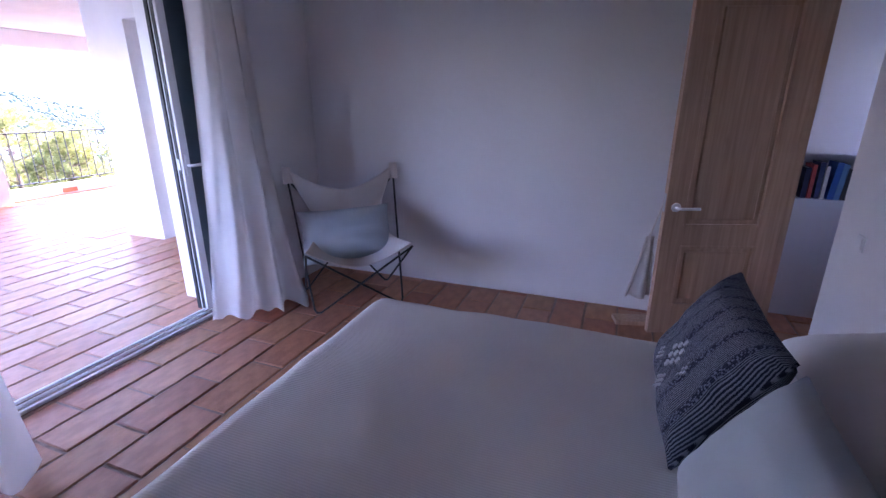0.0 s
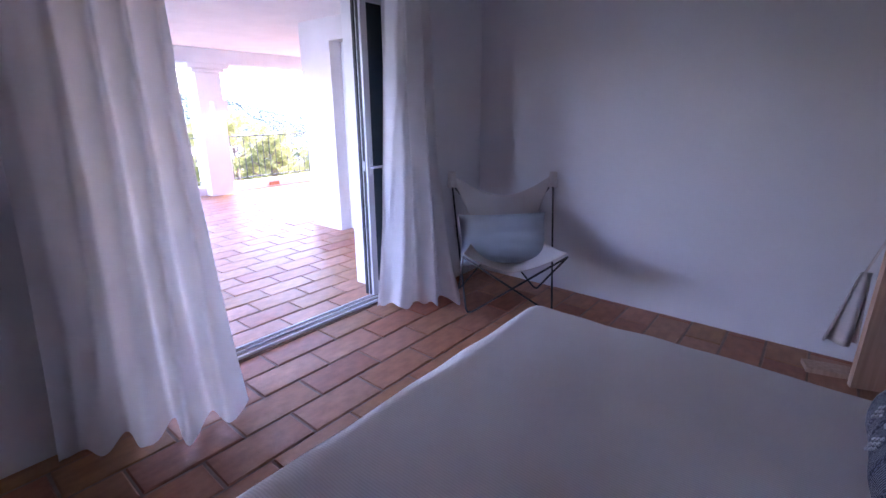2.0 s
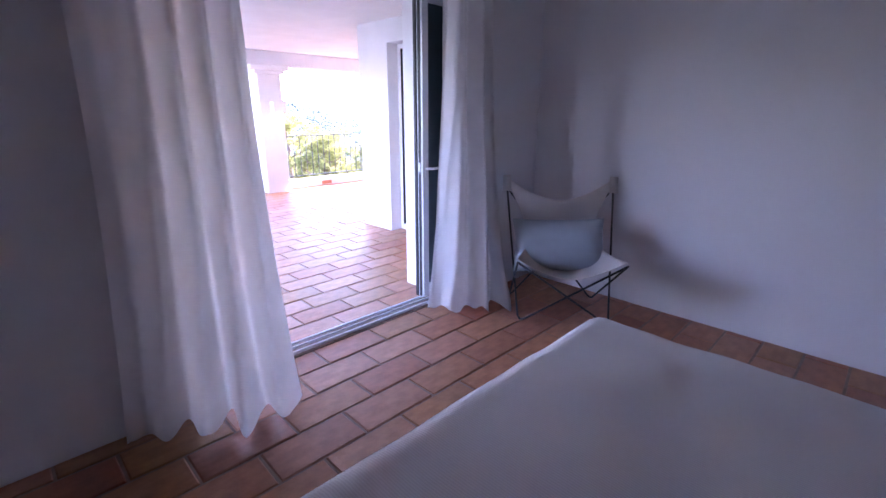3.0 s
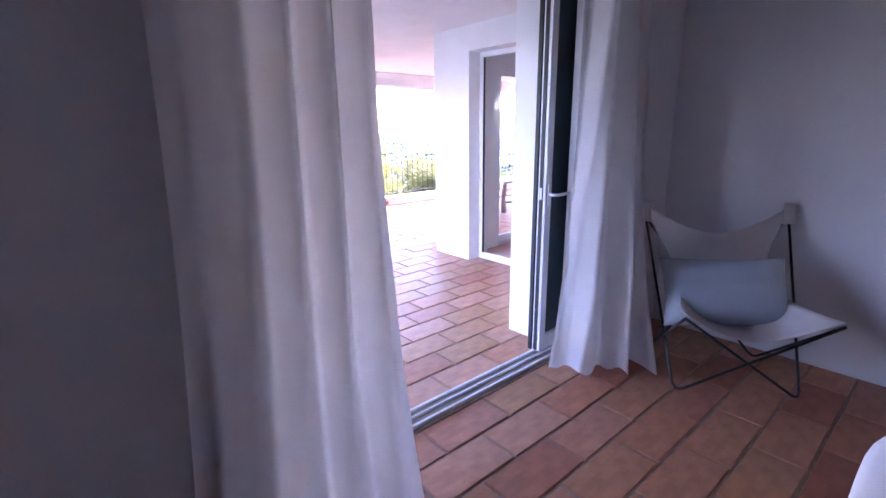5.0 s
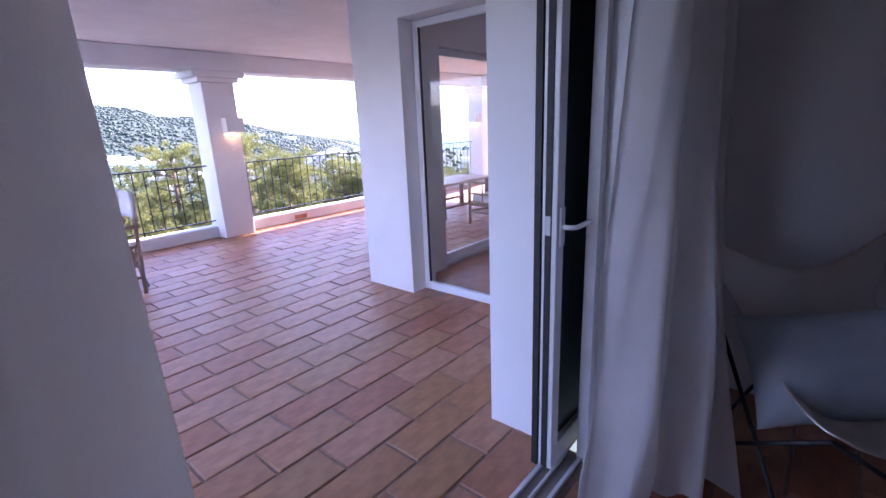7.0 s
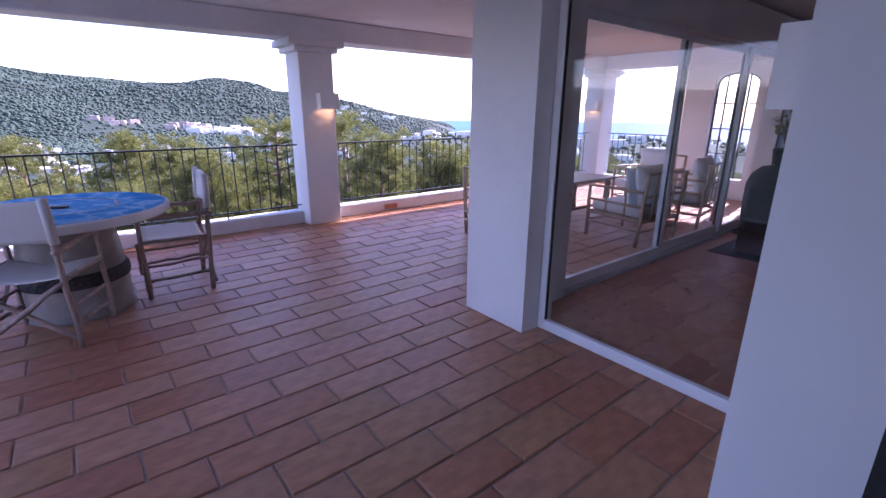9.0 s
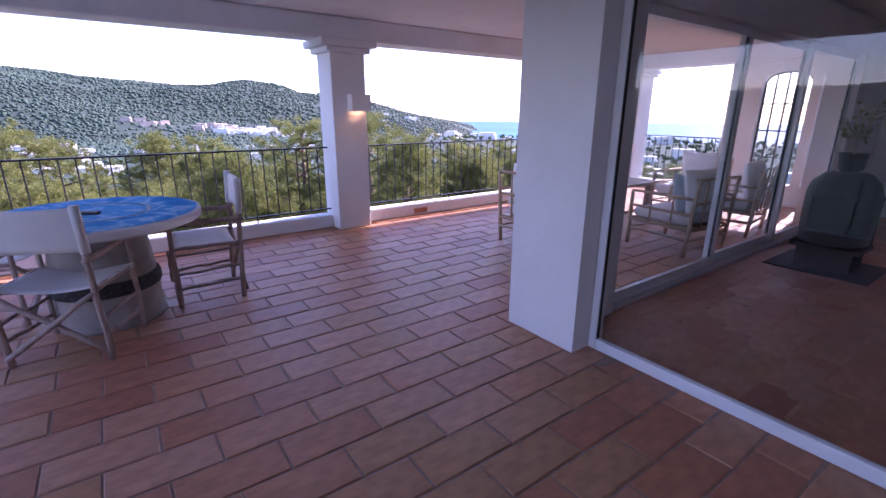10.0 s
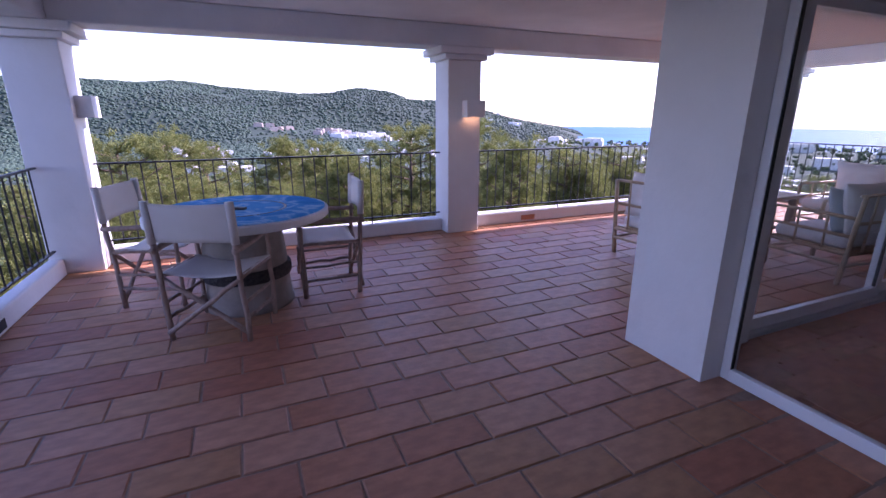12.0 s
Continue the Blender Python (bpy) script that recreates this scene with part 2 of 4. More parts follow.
def add_box(bm, x0, x1, y0, y1, z0, z1, bev=0.0, seg=2):
    r = bmesh.ops.create_cube(bm, size=1, matrix=Matrix.LocRotScale(((x0 + x1) / 2, (y0 + y1) / 2, (z0 + z1) / 2), None, (abs(x1 - x0), abs(y1 - y0), abs(z1 - z0))))
    if bev:
        bmesh.ops.bevel(bm, geom=list({e for v in r["verts"] for e in v.link_edges}), offset=bev, segments=seg, profile=0.5, affect="EDGES")


def boxes(*rows, bev=0.0):
    bm = bmesh.new()
    for r in rows:
        add_box(bm, *r, bev=bev)
    return bm


def add_tube(bm, pts, r0, r1=None, n=8, knobs=0.0):
    """A round bar along pts, from radius r0 to r1."""
    r1 = r0 if r1 is None else r1
    pts = [Vector(p) for p in pts]
    rings = []
    for i, p in enumerate(pts):
        d = (pts[min(i + 1, len(pts) - 1)] - pts[max(i - 1, 0)]).normalized()
        a = d.cross(Vector((0, 0, 1)) if abs(d.z) < 0.9 else Vector((1, 0, 0))).normalized()
        b = d.cross(a)
        r = r0 + (r1 - r0) * i / max(1, len(pts) - 1)
        if knobs:
            r *= 1 + knobs * math.sin(i * 2.4)
        rings.append([bm.verts.new(p + a * r * math.cos(k * math.tau / n) + b * r * math.sin(k * math.tau / n)) for k in range(n)])
    for s, e in zip(rings, rings[1:]):
        for k in range(n):
            bm.faces.new((s[k], s[(k + 1) % n], e[(k + 1) % n], e[k]))
    bm.faces.new(rings[0][::-1])
    bm.faces.new(rings[-1])


def tube(pts, r0, r1=None, n=8, knobs=0.0):
    bm = bmesh.new()
    add_tube(bm, pts, r0, r1, n, knobs)
    return bm


def stick(a, b, r, wob=0.006, seed=0):
    """A slightly crooked wooden stick."""
    rnd = random.Random(seed)
    a, b = Vector(a), Vector(b)
    k = 5
    pts = [a.lerp(b, i / k) + (Vector([rnd.uniform(-wob, wob) for _ in "xyz"]) if 0 < i < k else Vector()) for i in range(k + 1)]
    return tube(pts, r, r * 0.9, 8, 0.06)


def sheet(fn, nu, nv, thick=0.0):
    """A grid surface from fn(u, v), given a thickness."""
    bm = bmesh.new()
    g = [[bm.verts.new(fn(i / nu, j / nv)) for j in range(nv + 1)] for i in range(nu + 1)]
    for i in range(nu):
        for j in range(nv):
            bm.faces.new((g[i][j], g[i + 1][j], g[i + 1][j + 1], g[i][j + 1]))
    bmesh.ops.recalc_face_normals(bm, faces=bm.faces)
    if thick:
        bmesh.ops.solidify(bm, geom=bm.faces[:], thickness=thick)
    return bm


def cushion(w, h, t, seed=0, n=18, pinch=0.06):
    """A stuffed cushion in the xz plane, w wide, h high and t thick."""
    bm = bmesh.new()
    off = Vector((seed * 7.3, 0, 0))
    layers = []
    for side in (-1, 1):
        g = []
        for i in range(n + 1):
            col = []
            for j in range(n + 1):
                u, v = 2 * i / n - 1, 2 * j / n - 1
                k = max(0.0, (1 - u ** 4) * (1 - v ** 4)) ** 0.55
                x = w / 2 * u * (1 - pinch * (1 - v * v))
                z = h / 2 * v * (1 - pinch * (1 - u * u))
                wr = 0.012 * noise.noise(Vector((u * 3, v * 3, side)) + off) * k
                col.append(bm.verts.new((x, side * (0.004 + t / 2 * k) + wr, z)))
            g.append(col)
        layers.append(g)
        for i in range(n):
            for j in range(n):
                bm.faces.new((g[i][j], g[i + 1][j], g[i + 1][j + 1], g[i][j + 1]))
    a, b = layers
    edge = [(i, 0) for i in range(n)] + [(n, j) for j in range(n)] + [(i, n) for i in range(n, 0, -1)] + [(0, j) for j in range(n, 0, -1)]
    for p, q in zip(edge, edge[1:] + edge[:1]):
        bm.faces.new((a[p[0]][p[1]], a[q[0]][q[1]], b[q[0]][q[1]], b[p[0]][p[1]]))
    return bm


def lathe(profile, n=40, cap=True):
    """A turned body from (radius, height) rows."""
    bm = bmesh.new()
    rings = [[bm.verts.new((r * math.cos(k * math.tau / n), r * math.sin(k * math.tau / n), z)) for k in range(n)] for r, z in profile]
    for s, e in zip(rings, rings[1:]):
        for k in range(n):
            bm.faces.new((s[k], s[(k + 1) % n], e[(k + 1) % n], e[k]))
    if cap:
        bm.faces.new(rings[0][::-1])
        bm.faces.new(rings[-1])
    return bm


# ---- structure: bedroom ----
XI, XO = -2.44, -3.055                # inner and outer face of the bedroom's west wall
YN, YS, XE, HB = 3.35, -2.6, 1.25, 2.6
OP0, OP1, OPH = 0.48, 2.38, 2.27      # terrace door opening
structure("wall_west", boxes((XO, XI, YS, OP0, 0, HB), (XO, XI, OP0, OP1, OPH, HB), (XO, -2.71, OP1, YN + 0.21, 0, HB), (-2.71, -2.56, OP1, YN, OPH, HB), (-2.56, XI, 2.42, YN, 0, HB), (-2.56, XI, OP1, 2.42, OPH, HB), (-2.71, -2.56, 3.25, YN, 0, OPH)), M_PLASTER_IN, "thick white plastered wall with a wide terrace doorway", "wall")
structure("wall_north", boxes((-2.71, 0.98, YN, YN + 0.2, 0, HB), (0.98, XE + 0.5, YN, YN + 0.2, 2.12, HB)), M_PLASTER_IN, "plain white plastered bedroom wall", "wall")
structure("wall_east", boxes((XE, XE + 0.2, YS, 3.3, 0, HB)), M_PLASTER_IN, "white plastered wall behind the bed head", "wall")
structure("wall_south", boxes((XO, XE + 0.2, YS - 0.2, YS, 0, HB)), M_PLASTER_IN, "white plastered wall behind the walker", "wall")
structure("wall_niche", boxes((0.9, 1.06, 3.62, 3.9, 0, HB), (1.06, 1.5, 3.62, 3.9, 0, 0.83), (1.06, 1.5, 3.62, 3.9, 1.12, HB), (1.5, 2.3, 3.62, 3.9, 0, HB), (1.06, 1.5, 3.87, 3.9, 0.83, 1.12)), M_PLASTER_IN, "white plastered passage wall with an added opening for light with a book niche", "wall")
# the unseen gap at z 1.2 to 1.85 is added to brighten the passage
structure("wall_passage", boxes((2.1, 2.3, 3.3, 3.62, 0, 1.2), (2.1, 2.3, 3.3, 3.62, 1.85, HB), (XE + 0.2, 2.3, 3.1, 3.3, 0, HB), (0.7, 0.9, YN + 0.2, 3.9, 0, HB)), M_PLASTER_IN, "white plastered passage wall with an added opening for light", "wall")
structure("ceiling_bedroom", boxes((XO, 2.3, YS - 0.2, 3.9, HB, HB + 0.2)), M_PLASTER_IN, "flat white plastered ceiling", "ceiling")

# ---- structure: living room ----
LH, GH = 2.5, 2.2                     # ceiling, glazing head
structure("wall_corner_pier", boxes((-5.15, -4.59, 3.44, 3.74, 0, 2.46), (-5.15, -4.80, 3.74, 4.16, 0, 2.46)), M_PLASTER, "white rendered corner pier between two glass fronts", "wall")
structure("wall_over_glass", boxes((-4.59, XO, 3.44, 3.74, GH, 2.46), (-5.15, -4.80, 4.16, 8.75, 2.10, 2.46)), M_PLASTER, "white rendered lintel over the glass fronts", "wall")
structure("wall_living_west", boxes((-5.15, -4.80, 8.75, 10.2, 0, 2.46)), M_PLASTER, "white rendered wall", "wall")
structure("wall_living_east", boxes((0.2, 0.4, 3.9, 10.4, 0, LH)), M_PLASTER_IN, "white plastered wall", "wall")
structure("ceiling_living", boxes((-5.15, 0.4, 3.44, 10.4, LH, LH + 0.15)), M_PLASTER_IN, "flat white plastered ceiling", "ceiling")
structure("wall_living_south", boxes((-2.71, 0.4, 3.551, 3.619, 0, LH)), M_PLASTER_IN, "white plastered wall", "wall")

structure("wall_living_north", boxes((-4.8, 0.4, 10.2, 10.4, 0, LH)), M_PLASTER_IN, "white plastered wall", "wall")

# ---- structure: terrace ----
XR, TH, BH = -8.25, 2.44, 2.2         # inner face of the columns, ceiling, beam underside
TS, TN = -0.55, 10.15                 # south and north ends
structure("ceiling_terrace", boxes((-8.65, -5.15, TS, TN, TH, TH + 0.25), (-5.15, XO, TS, 3.44, TH, TH + 0.25)), M_PLASTER, "flat white rendered porch ceiling", "ceiling")
structure("beam_west", boxes((-8.65, XR - 0.02, TS + 0.4, TN - 0.4, BH, TH), bev=0.015), M_PLASTER, "white rendered porch beam on columns", "beam")
structure("beam_south", boxes((-8.65, XO, TS, TS + 0.4, BH, TH), bev=0.015), M_PLASTER, "white rendered porch beam", "beam")
structure("beam_north", boxes((-8.65, -4.8, TN - 0.4, TN, BH, TH), bev=0.015), M_PLASTER, "white rendered porch beam", "beam")
structure("wall_outer_south", boxes((XO, XI, TS - 2.2, YS - 0.21, 0, HB)), M_PLASTER, "white rendered house wall", "wall")


def column(yc, label):
    c = thing("porch_column", label, "column", "porch columns", pose(-8.45, yc, 0))
    part("shaft", boxes((-0.2, 0.2, -0.215, 0.215, 0, 2.06), bev=0.012), M_PLASTER, c)
    part("capital", boxes((-0.25, 0.25, -0.27, 0.27, 2.06, 2.12), (-0.29, 0.29, -0.34, 0.34, 2.12, 2.2), bev=0.012), M_PLASTER, c)
    return c


for yc, lab in ((-0.31, "square white rendered corner column with stepped capital"), (3.74, "square white rendered column with stepped capital"), (9.92, "square white rendered column with stepped capital at the sunny end")):
    column(yc, lab)


def kerb(name, x0, x1, y0, y1):
    return structure(name, boxes((x0, x1, y0, y1, 0, 0.16), bev=0.015), M_PLASTER, "low white rendered kerb under the railing", "kerb")


kerb("kerb_west_a", -8.63, -8.43, -0.09, 3.52)
kerb("kerb_west_b", -8.63, -8.43, 3.96, 9.7)
kerb("kerb_south", -8.24, XO, -0.52, -0.4)
kerb("kerb_north", -8.24, -6.76, 9.9, 10.1)


def railing(a, b, label):
    """Iron railing from a to b (x, y), in the plane of the kerb."""
    a, b = Vector((*a, 0)), Vector((*b, 0))
    d = (b - a)
    n = max(2, round(d.length / 0.128))
    r = thing("railing", label, "railing", "terrace railings", Matrix.Translation(a))
    yaw = math.atan2(d.y, d.x)
    L = d.length
    r.matrix_basis = Matrix.Translation(a) @ pose(0, 0, 0, 0, 0, math.degrees(yaw))
    part("top_rail", boxes((0, L, -0.018, 0.018, 0.985, 1.003), bev=0.004), M_IRON, r)
    part("bottom_rail", boxes((0, L, -0.014, 0.014, 0.225, 0.239)), M_IRON, r)
    first = None
    for i in range(1, n):
        x = L * i / n
        if first is None:
            first = part("baluster", tube([(0, 0, 0.232), (0, 0, 0.6), (0, 0, 0.99)], 0.0075, n=6), M_IRON, r)
            ob = first
        else:
            ob = new("baluster", first.data)
            ob.parent = r
        ob.location = (x, 0, 0)
    for x in (L * 0.25, L * 0.75):
        part("foot", tube([(x, 0, 0.155), (x, 0, 0.228)], 0.009, n=6), M_IRON, r)
    return r


railing((-8.5, -0.09), (-8.5, 3.52), "black wrought-iron railing on a white kerb")
railing((-8.5, 3.96), (-8.5, 9.7), "long black wrought-iron railing on a white kerb")
railing((-8.24, -0.46), (XO, -0.46), "black wrought-iron railing across the terrace end")
railing((-8.24, 10.0), (-6.76, 10.0), "black wrought-iron railing at the sunny end")

structure("drain_hole", boxes((-8.432, -8.424, 4.73, 4.95, 0.03, 0.1)), M_SAND, "clay scupper in the kerb", "drain")
structure("drain_hole_south", boxes((-6.95, -6.83, -0.404, -0.396, 0.03, 0.1)), M_BLACK, "dark scupper in the kerb", "drain")


# end wall of the terrace with two arched, barred windows
END_WINDOWS = ((-6.28, -5.63), (-5.5, -5.22))
EW0, EW1, RISE = 0.33, 1.9, 0.14


def arch_height(x, x0, x1):
    return EW1 + RISE * math.sqrt(max(0.0, 1 - ((2 * x - x0 - x1) / (x1 - x0)) ** 2))


def end_wall():
    rows = [(-6.75, -6.28, 9.9, 10.1, 0, 2.2), (-5.63, -5.5, 9.9, 10.1, 0, 2.2), (-5.22, -5.151, 9.9, 10.1, 0, 2.2)]
    for x0, x1 in END_WINDOWS:
        rows.append((x0, x1, 9.9, 10.1, 0, EW0))
        for k in range(14):
            a, b = x0 + (x1 - x0) * k / 14, x0 + (x1 - x0) * (k + 1) / 14
            rows.append((a, b, 9.9, 10.1, arch_height((a + b) / 2, x0, x1), 2.2))
    structure("wall_terrace_end", boxes(*rows), M_PLASTER, "white rendered end wall with arched windows", "wall")


def barred_window(name, x0, x1):
    w = tagged(new(name), "tall arched window with dark glazing bars", "window", "arched terrace windows", "structure")
    n = max(2, round((x1 - x0) / 0.16))
    part("window_frame", tube([(x0 + 0.015, 10.0, EW0), (x0 + 0.015, 10.0, EW1)] + [(x0 + 0.015 + (x1 - x0 - 0.03) * k / 12, 10.0, arch_height(x0 + (x1 - x0) * k / 12, x0, x1) - 0.015) for k in range(13)] + [(x1 - 0.015, 10.0, EW0)], 0.016, n=6), M_IRON, w)
    for k in range(1, n):
        x = x0 + (x1 - x0) * k / n
        part("glazing_bar", boxes((x - 0.01, x + 0.01, 9.985, 10.015, EW0, arch_height(x, x0, x1) - 0.01)), M_IRON, w)
    for k in (1, 2, 3):
        z = EW0 + 0.41 * k
        part("glazing_bar", boxes((x0 + 0.02, x1 - 0.02, 9.988, 10.012, z - 0.01, z + 0.01)), M_IRON, w)
    p = part("pane", boxes((x0 + 0.01, x1 - 0.01, 9.998, 10.002, EW0 + 0.01, EW1)), M_GLASS, w)
    p.visible_shadow = False


end_wall()
for k, (x0, x1) in enumerate(END_WINDOWS):
    barred_window("window_%d" % (k + 1), x0, x1)


# wall lamps: a plain white plaster box open at the bottom, with a warm bulb
def wall_lamp(m, on, label):
    w = thing("wall_lamp", label, "wall lamp", "box wall lamps", m)
    part("shade", boxes((-0.12, -0.105, -0.13, 0, 0, 0.19), (0.105, 0.12, -0.13, 0, 0, 0.19), (-0.105, 0.105, -0.13, -0.117, 0, 0.19), (-0.105, 0.105, -0.117, 0, 0.178, 0.19)), M_PLASTER, w)
    mm, n, l, b = mat_base("lamp_bulb", 0.4)
    b.inputs["Base Color"].default_value = (0.8, 0.7, 0.6, 1)
    b.inputs["Emission Color"].default_value = (1.0, 0.55, 0.22, 1)
    b.inputs["Emission Strength"].default_value = 5.0 if on else 0.0
    part("bulb", lathe([(0.005, 0.05), (0.022, 0.06), (0.03, 0.085), (0.02, 0.12), (0.012, 0.14)], 14), mm, w, "", True).location = (0, -0.045, 0)
    return w


wall_lamp(pose(XR, 3.83, 1.42, 0, 0, 90), True, "white box wall lamp glowing warm on a column")
wall_lamp(pose(-8.47, -0.095, 1.42, 0, 0, 180), False, "white box wall lamp on the corner column")
wall_lamp(pose(-8.45, 9.705, 1.42, 0, 0, 0), True, "white box wall lamp on the far column")
wall_lamp(pose(XO, 2.76, 1.43, 0, 0, -90), False, "white box wall lamp beside the terrace door")


# ---- doors and glass fronts ----
def glass_panel(parent_name, m, w, h, label, sw=0.06, dep=0.04, material=None):
    """A framed glass leaf in the xz plane, from its lower left corner."""
    g = tagged(new(parent_name), label, "glass door", "sliding glass doors", "structure")
    g.matrix_basis = m
    fm = material or M_WHITE_METAL
    part("stile", boxes((0, sw, -dep / 2, dep / 2, 0, h), bev=0.004), fm, g)
    part("stile", boxes((w - sw, w, -dep / 2, dep / 2, 0, h), bev=0.004), fm, g)
    part("rail", boxes((sw, w - sw, -dep / 2, dep / 2, 0, sw + 0.02), bev=0.004), fm, g)
    part("rail", boxes((sw, w - sw, -dep / 2, dep / 2, h - sw, h), bev=0.004), fm, g)
    p = part("pane", boxes((sw - 0.005, w - sw + 0.005, -0.004, 0.004, sw + 0.015, h - sw + 0.005)), M_GLASS, g)
    p.visible_shadow = False
    part("seal", boxes((sw, sw + 0.004, -0.012, 0.012, sw + 0.02, h - sw), (w - sw - 0.004, w - sw, -0.012, 0.012, sw + 0.02, h - sw)), M_RUBBER, g)
    return g


glass_panel("door_1", pose(-4.585, 3.61, 0.005), 1.55, 2.19, "large fixed pane in a slim white frame", 0.05)
for i, y in enumerate((4.165, 5.78, 7.2)):
    glass_panel("door_%d" % (i + 2), pose(-4.88 - 0.045 * (i % 2), y, 0.035, 0, 0, 90), (1.665, 1.48, 1.54)[i], 2.06, "sliding glass door in a white metal frame", 0.065)
structure("door_track_living", boxes((-4.96, -4.82, 4.162, 8.745, 0, 0.03)), M_ALU, "metal floor track of the sliding doors", "track")

# bedroom terrace door: slid back into the wall pocket
LX = -0.04                            # the leaf runs in the outer of the two grooves
leaf = tagged(new("door_6"), "white sliding terrace door, slid open into its pocket", "glass door", "", "structure")
part("stile", boxes((-2.665 + LX, -2.605 + LX, 2.205, 2.262, 0.03, 2.25), bev=0.004), M_WHITE_METAL, leaf)
part("stile", boxes((-2.665 + LX, -2.605 + LX, 3.13, 3.22, 0.03, 2.25), bev=0.004), M_WHITE_METAL, leaf)
part("rail", boxes((-2.665 + LX, -2.605 + LX, 2.262, 3.13, 0.03, 0.13), bev=0.004), M_WHITE_METAL, leaf)
part("rail", boxes((-2.665 + LX, -2.605 + LX, 2.262, 3.13, 2.16, 2.25), bev=0.004), M_WHITE_METAL, leaf)
# clear glass drawn solid dark, with the shade of the pocket painted in
part("pane", boxes((-2.64 + LX, -2.63 + LX, 2.255, 3.135, 0.125, 2.165)), M_UNLIT_PANE, leaf)
part("gasket", boxes((-2.692 + LX, -2.667 + LX, 2.198, 2.225, 0.03, 2.25)), M_RUBBER, leaf, "black rubber edge seal")
# thin black strip down the door edge
part("edge_strip", boxes((-2.65 + LX, -2.626 + LX, 2.201, 2.206, 0.035, 2.245)), M_RUBBER, leaf, "black strip along the door edge")
part("strike_plate", boxes((-2.648 + LX, -2.628 + LX, 2.199, 2.2012, 1.02, 1.09)), M_ALU, leaf, "grey metal lock plate")
hd = part("handle", boxes((-2.604 + LX, -2.594 + LX, 2.218, 2.248, 0.98, 1.12), bev=0.003), M_WHITE_METAL, leaf, "white lever handle")
part("lever", tube([(-2.594 + LX, 2.233, 1.05), (-2.565 + LX, 2.233, 1.05), (-2.55 + LX, 2.25, 1.05), (-2.548 + LX, 2.37, 1.052)], 0.0095, n=8), M_WHITE_METAL, hd, "", True)
fr = tagged(new("door_frame"), "white door frame with floor track", "door frame", "", "structure")
# thin dark strip on the reveal
part("jamb", boxes((-2.805, -2.765, 2.372, 2.381, 0, OPH)), M_RUBBER, fr, "dark strip beside the door pocket")
part("jamb", boxes((-2.603, -2.56, 2.36, 2.425, 0, OPH), (-2.561, -2.434, 2.408, 2.419, 0, OPH)), M_WHITE_METAL, fr)
part("jamb", boxes((-2.71, -2.56, OP0, OP0 + 0.06, 0, OPH)), M_WHITE_METAL, fr)
part("head", boxes((-2.71, -2.56, OP0 + 0.06, 2.35, OPH - 0.05, OPH)), M_WHITE_METAL, fr)
part("track", boxes((-2.708, -2.585, OP0, 2.37, 0, 0.006)), M_CONCRETE, fr, "dusty floor track")
for x0, x1 in ((-2.712, -2.694), (-2.655, -2.643), (-2.597, -2.579)):
    part("track_rail", boxes((x0, x1, OP0, 2.37, 0.0, 0.02), bev=0.003), M_WHITE_METAL, fr)

# limed pine door, standing open against the bedroom wall
DW, DH, DT = 0.70, 2.08, 0.04
pine = tagged(new("door_7"), "limed pine panel door standing open", "door", "", "structure")
pine.matrix_basis = pose(0.935, 3.225, 0.012, 0, 0, 180 + 19.5)
part("leaf", boxes((0, 0.12, -DT / 2, DT / 2, 0, DH), (DW - 0.12, DW, -DT / 2, DT / 2, 0, DH), (0.12, DW - 0.12, -DT / 2, DT / 2, 0, 0.19), (0.12, DW - 0.12, -DT / 2, DT / 2, 0.59, 0.71), (0.12, DW - 0.12, -DT / 2, DT / 2, DH - 0.13, DH)), M_DOOR, pine)
for z0, z1 in ((0.19, 0.59), (0.71, DH - 0.13)):
    pb = boxes((0.12, DW - 0.12, -0.005, 0.005, z0, z1))
    add_box(pb, 0.16, DW - 0.16, -0.013, 0.013, z0 + 0.04, z1 - 0.04, bev=0.007, seg=1)
    part("panel", pb, M_DOOR, pine)
    part("moulding", boxes((0.12, 0.135, -0.024, 0.024, z0, z1), (DW - 0.135, DW - 0.12, -0.024, 0.024, z0, z1), (0.135, DW - 0.135, -0.024, 0.024, z0, z0 + 0.015), (0.135, DW - 0.135, -0.024, 0.024, z1 - 0.015, z1)), M_DOOR, pine)
for s in (1, -1):
    hb = lathe([(0.004, 0), (0.027, 0.0), (0.027, 0.008), (0.02, 0.012)], 20)
    rose = part("handle", hb, M_WHITE_METAL, pine, "white lever handle", True)
    rose.matrix_basis = pose(DW - 0.06, s * DT / 2, 0.83, -90 * s)
    lev = part("lever", tube([(0, 0, 0), (0, 0, 0.045), (-0.015, 0, 0.05), (-0.12, 0, 0.05)], 0.009, n=8), M_WHITE_METAL, rose, "", True)
part("latch", boxes((DW, DW + 0.003, -0.012, 0.012, 0.8, 0.91)), M_ALU, pine)
fr2 = tagged(new("door_frame_pine"), "limed pine door frame", "door frame", "", "structure")
part("jamb", boxes((0.975, 1.02, YN - 0.012, YN + 0.22, 0, 2.12)), M_DOOR, fr2)

sw = thing("light_switch", "white square light switch on the wall", "switch", "", pose(XE, 2.98, 0.72, 0, 0, 90))
part("plate", boxes((-0.042, 0.042, 0, 0.01, -0.042, 0.042), bev=0.003), M_WHITE_METAL, sw)
part("rocker", boxes((-0.028, 0.028, 0.01, 0.015, -0.028, 0.028), bev=0.002), M_WHITE_METAL, sw)

# cloth bag on the back of the pine door
bag = thing("cloth_bag", "pale cotton bag hanging from the door handle", "bag", "", pose(0.24, 3.1, 0, 0, 0, 19))
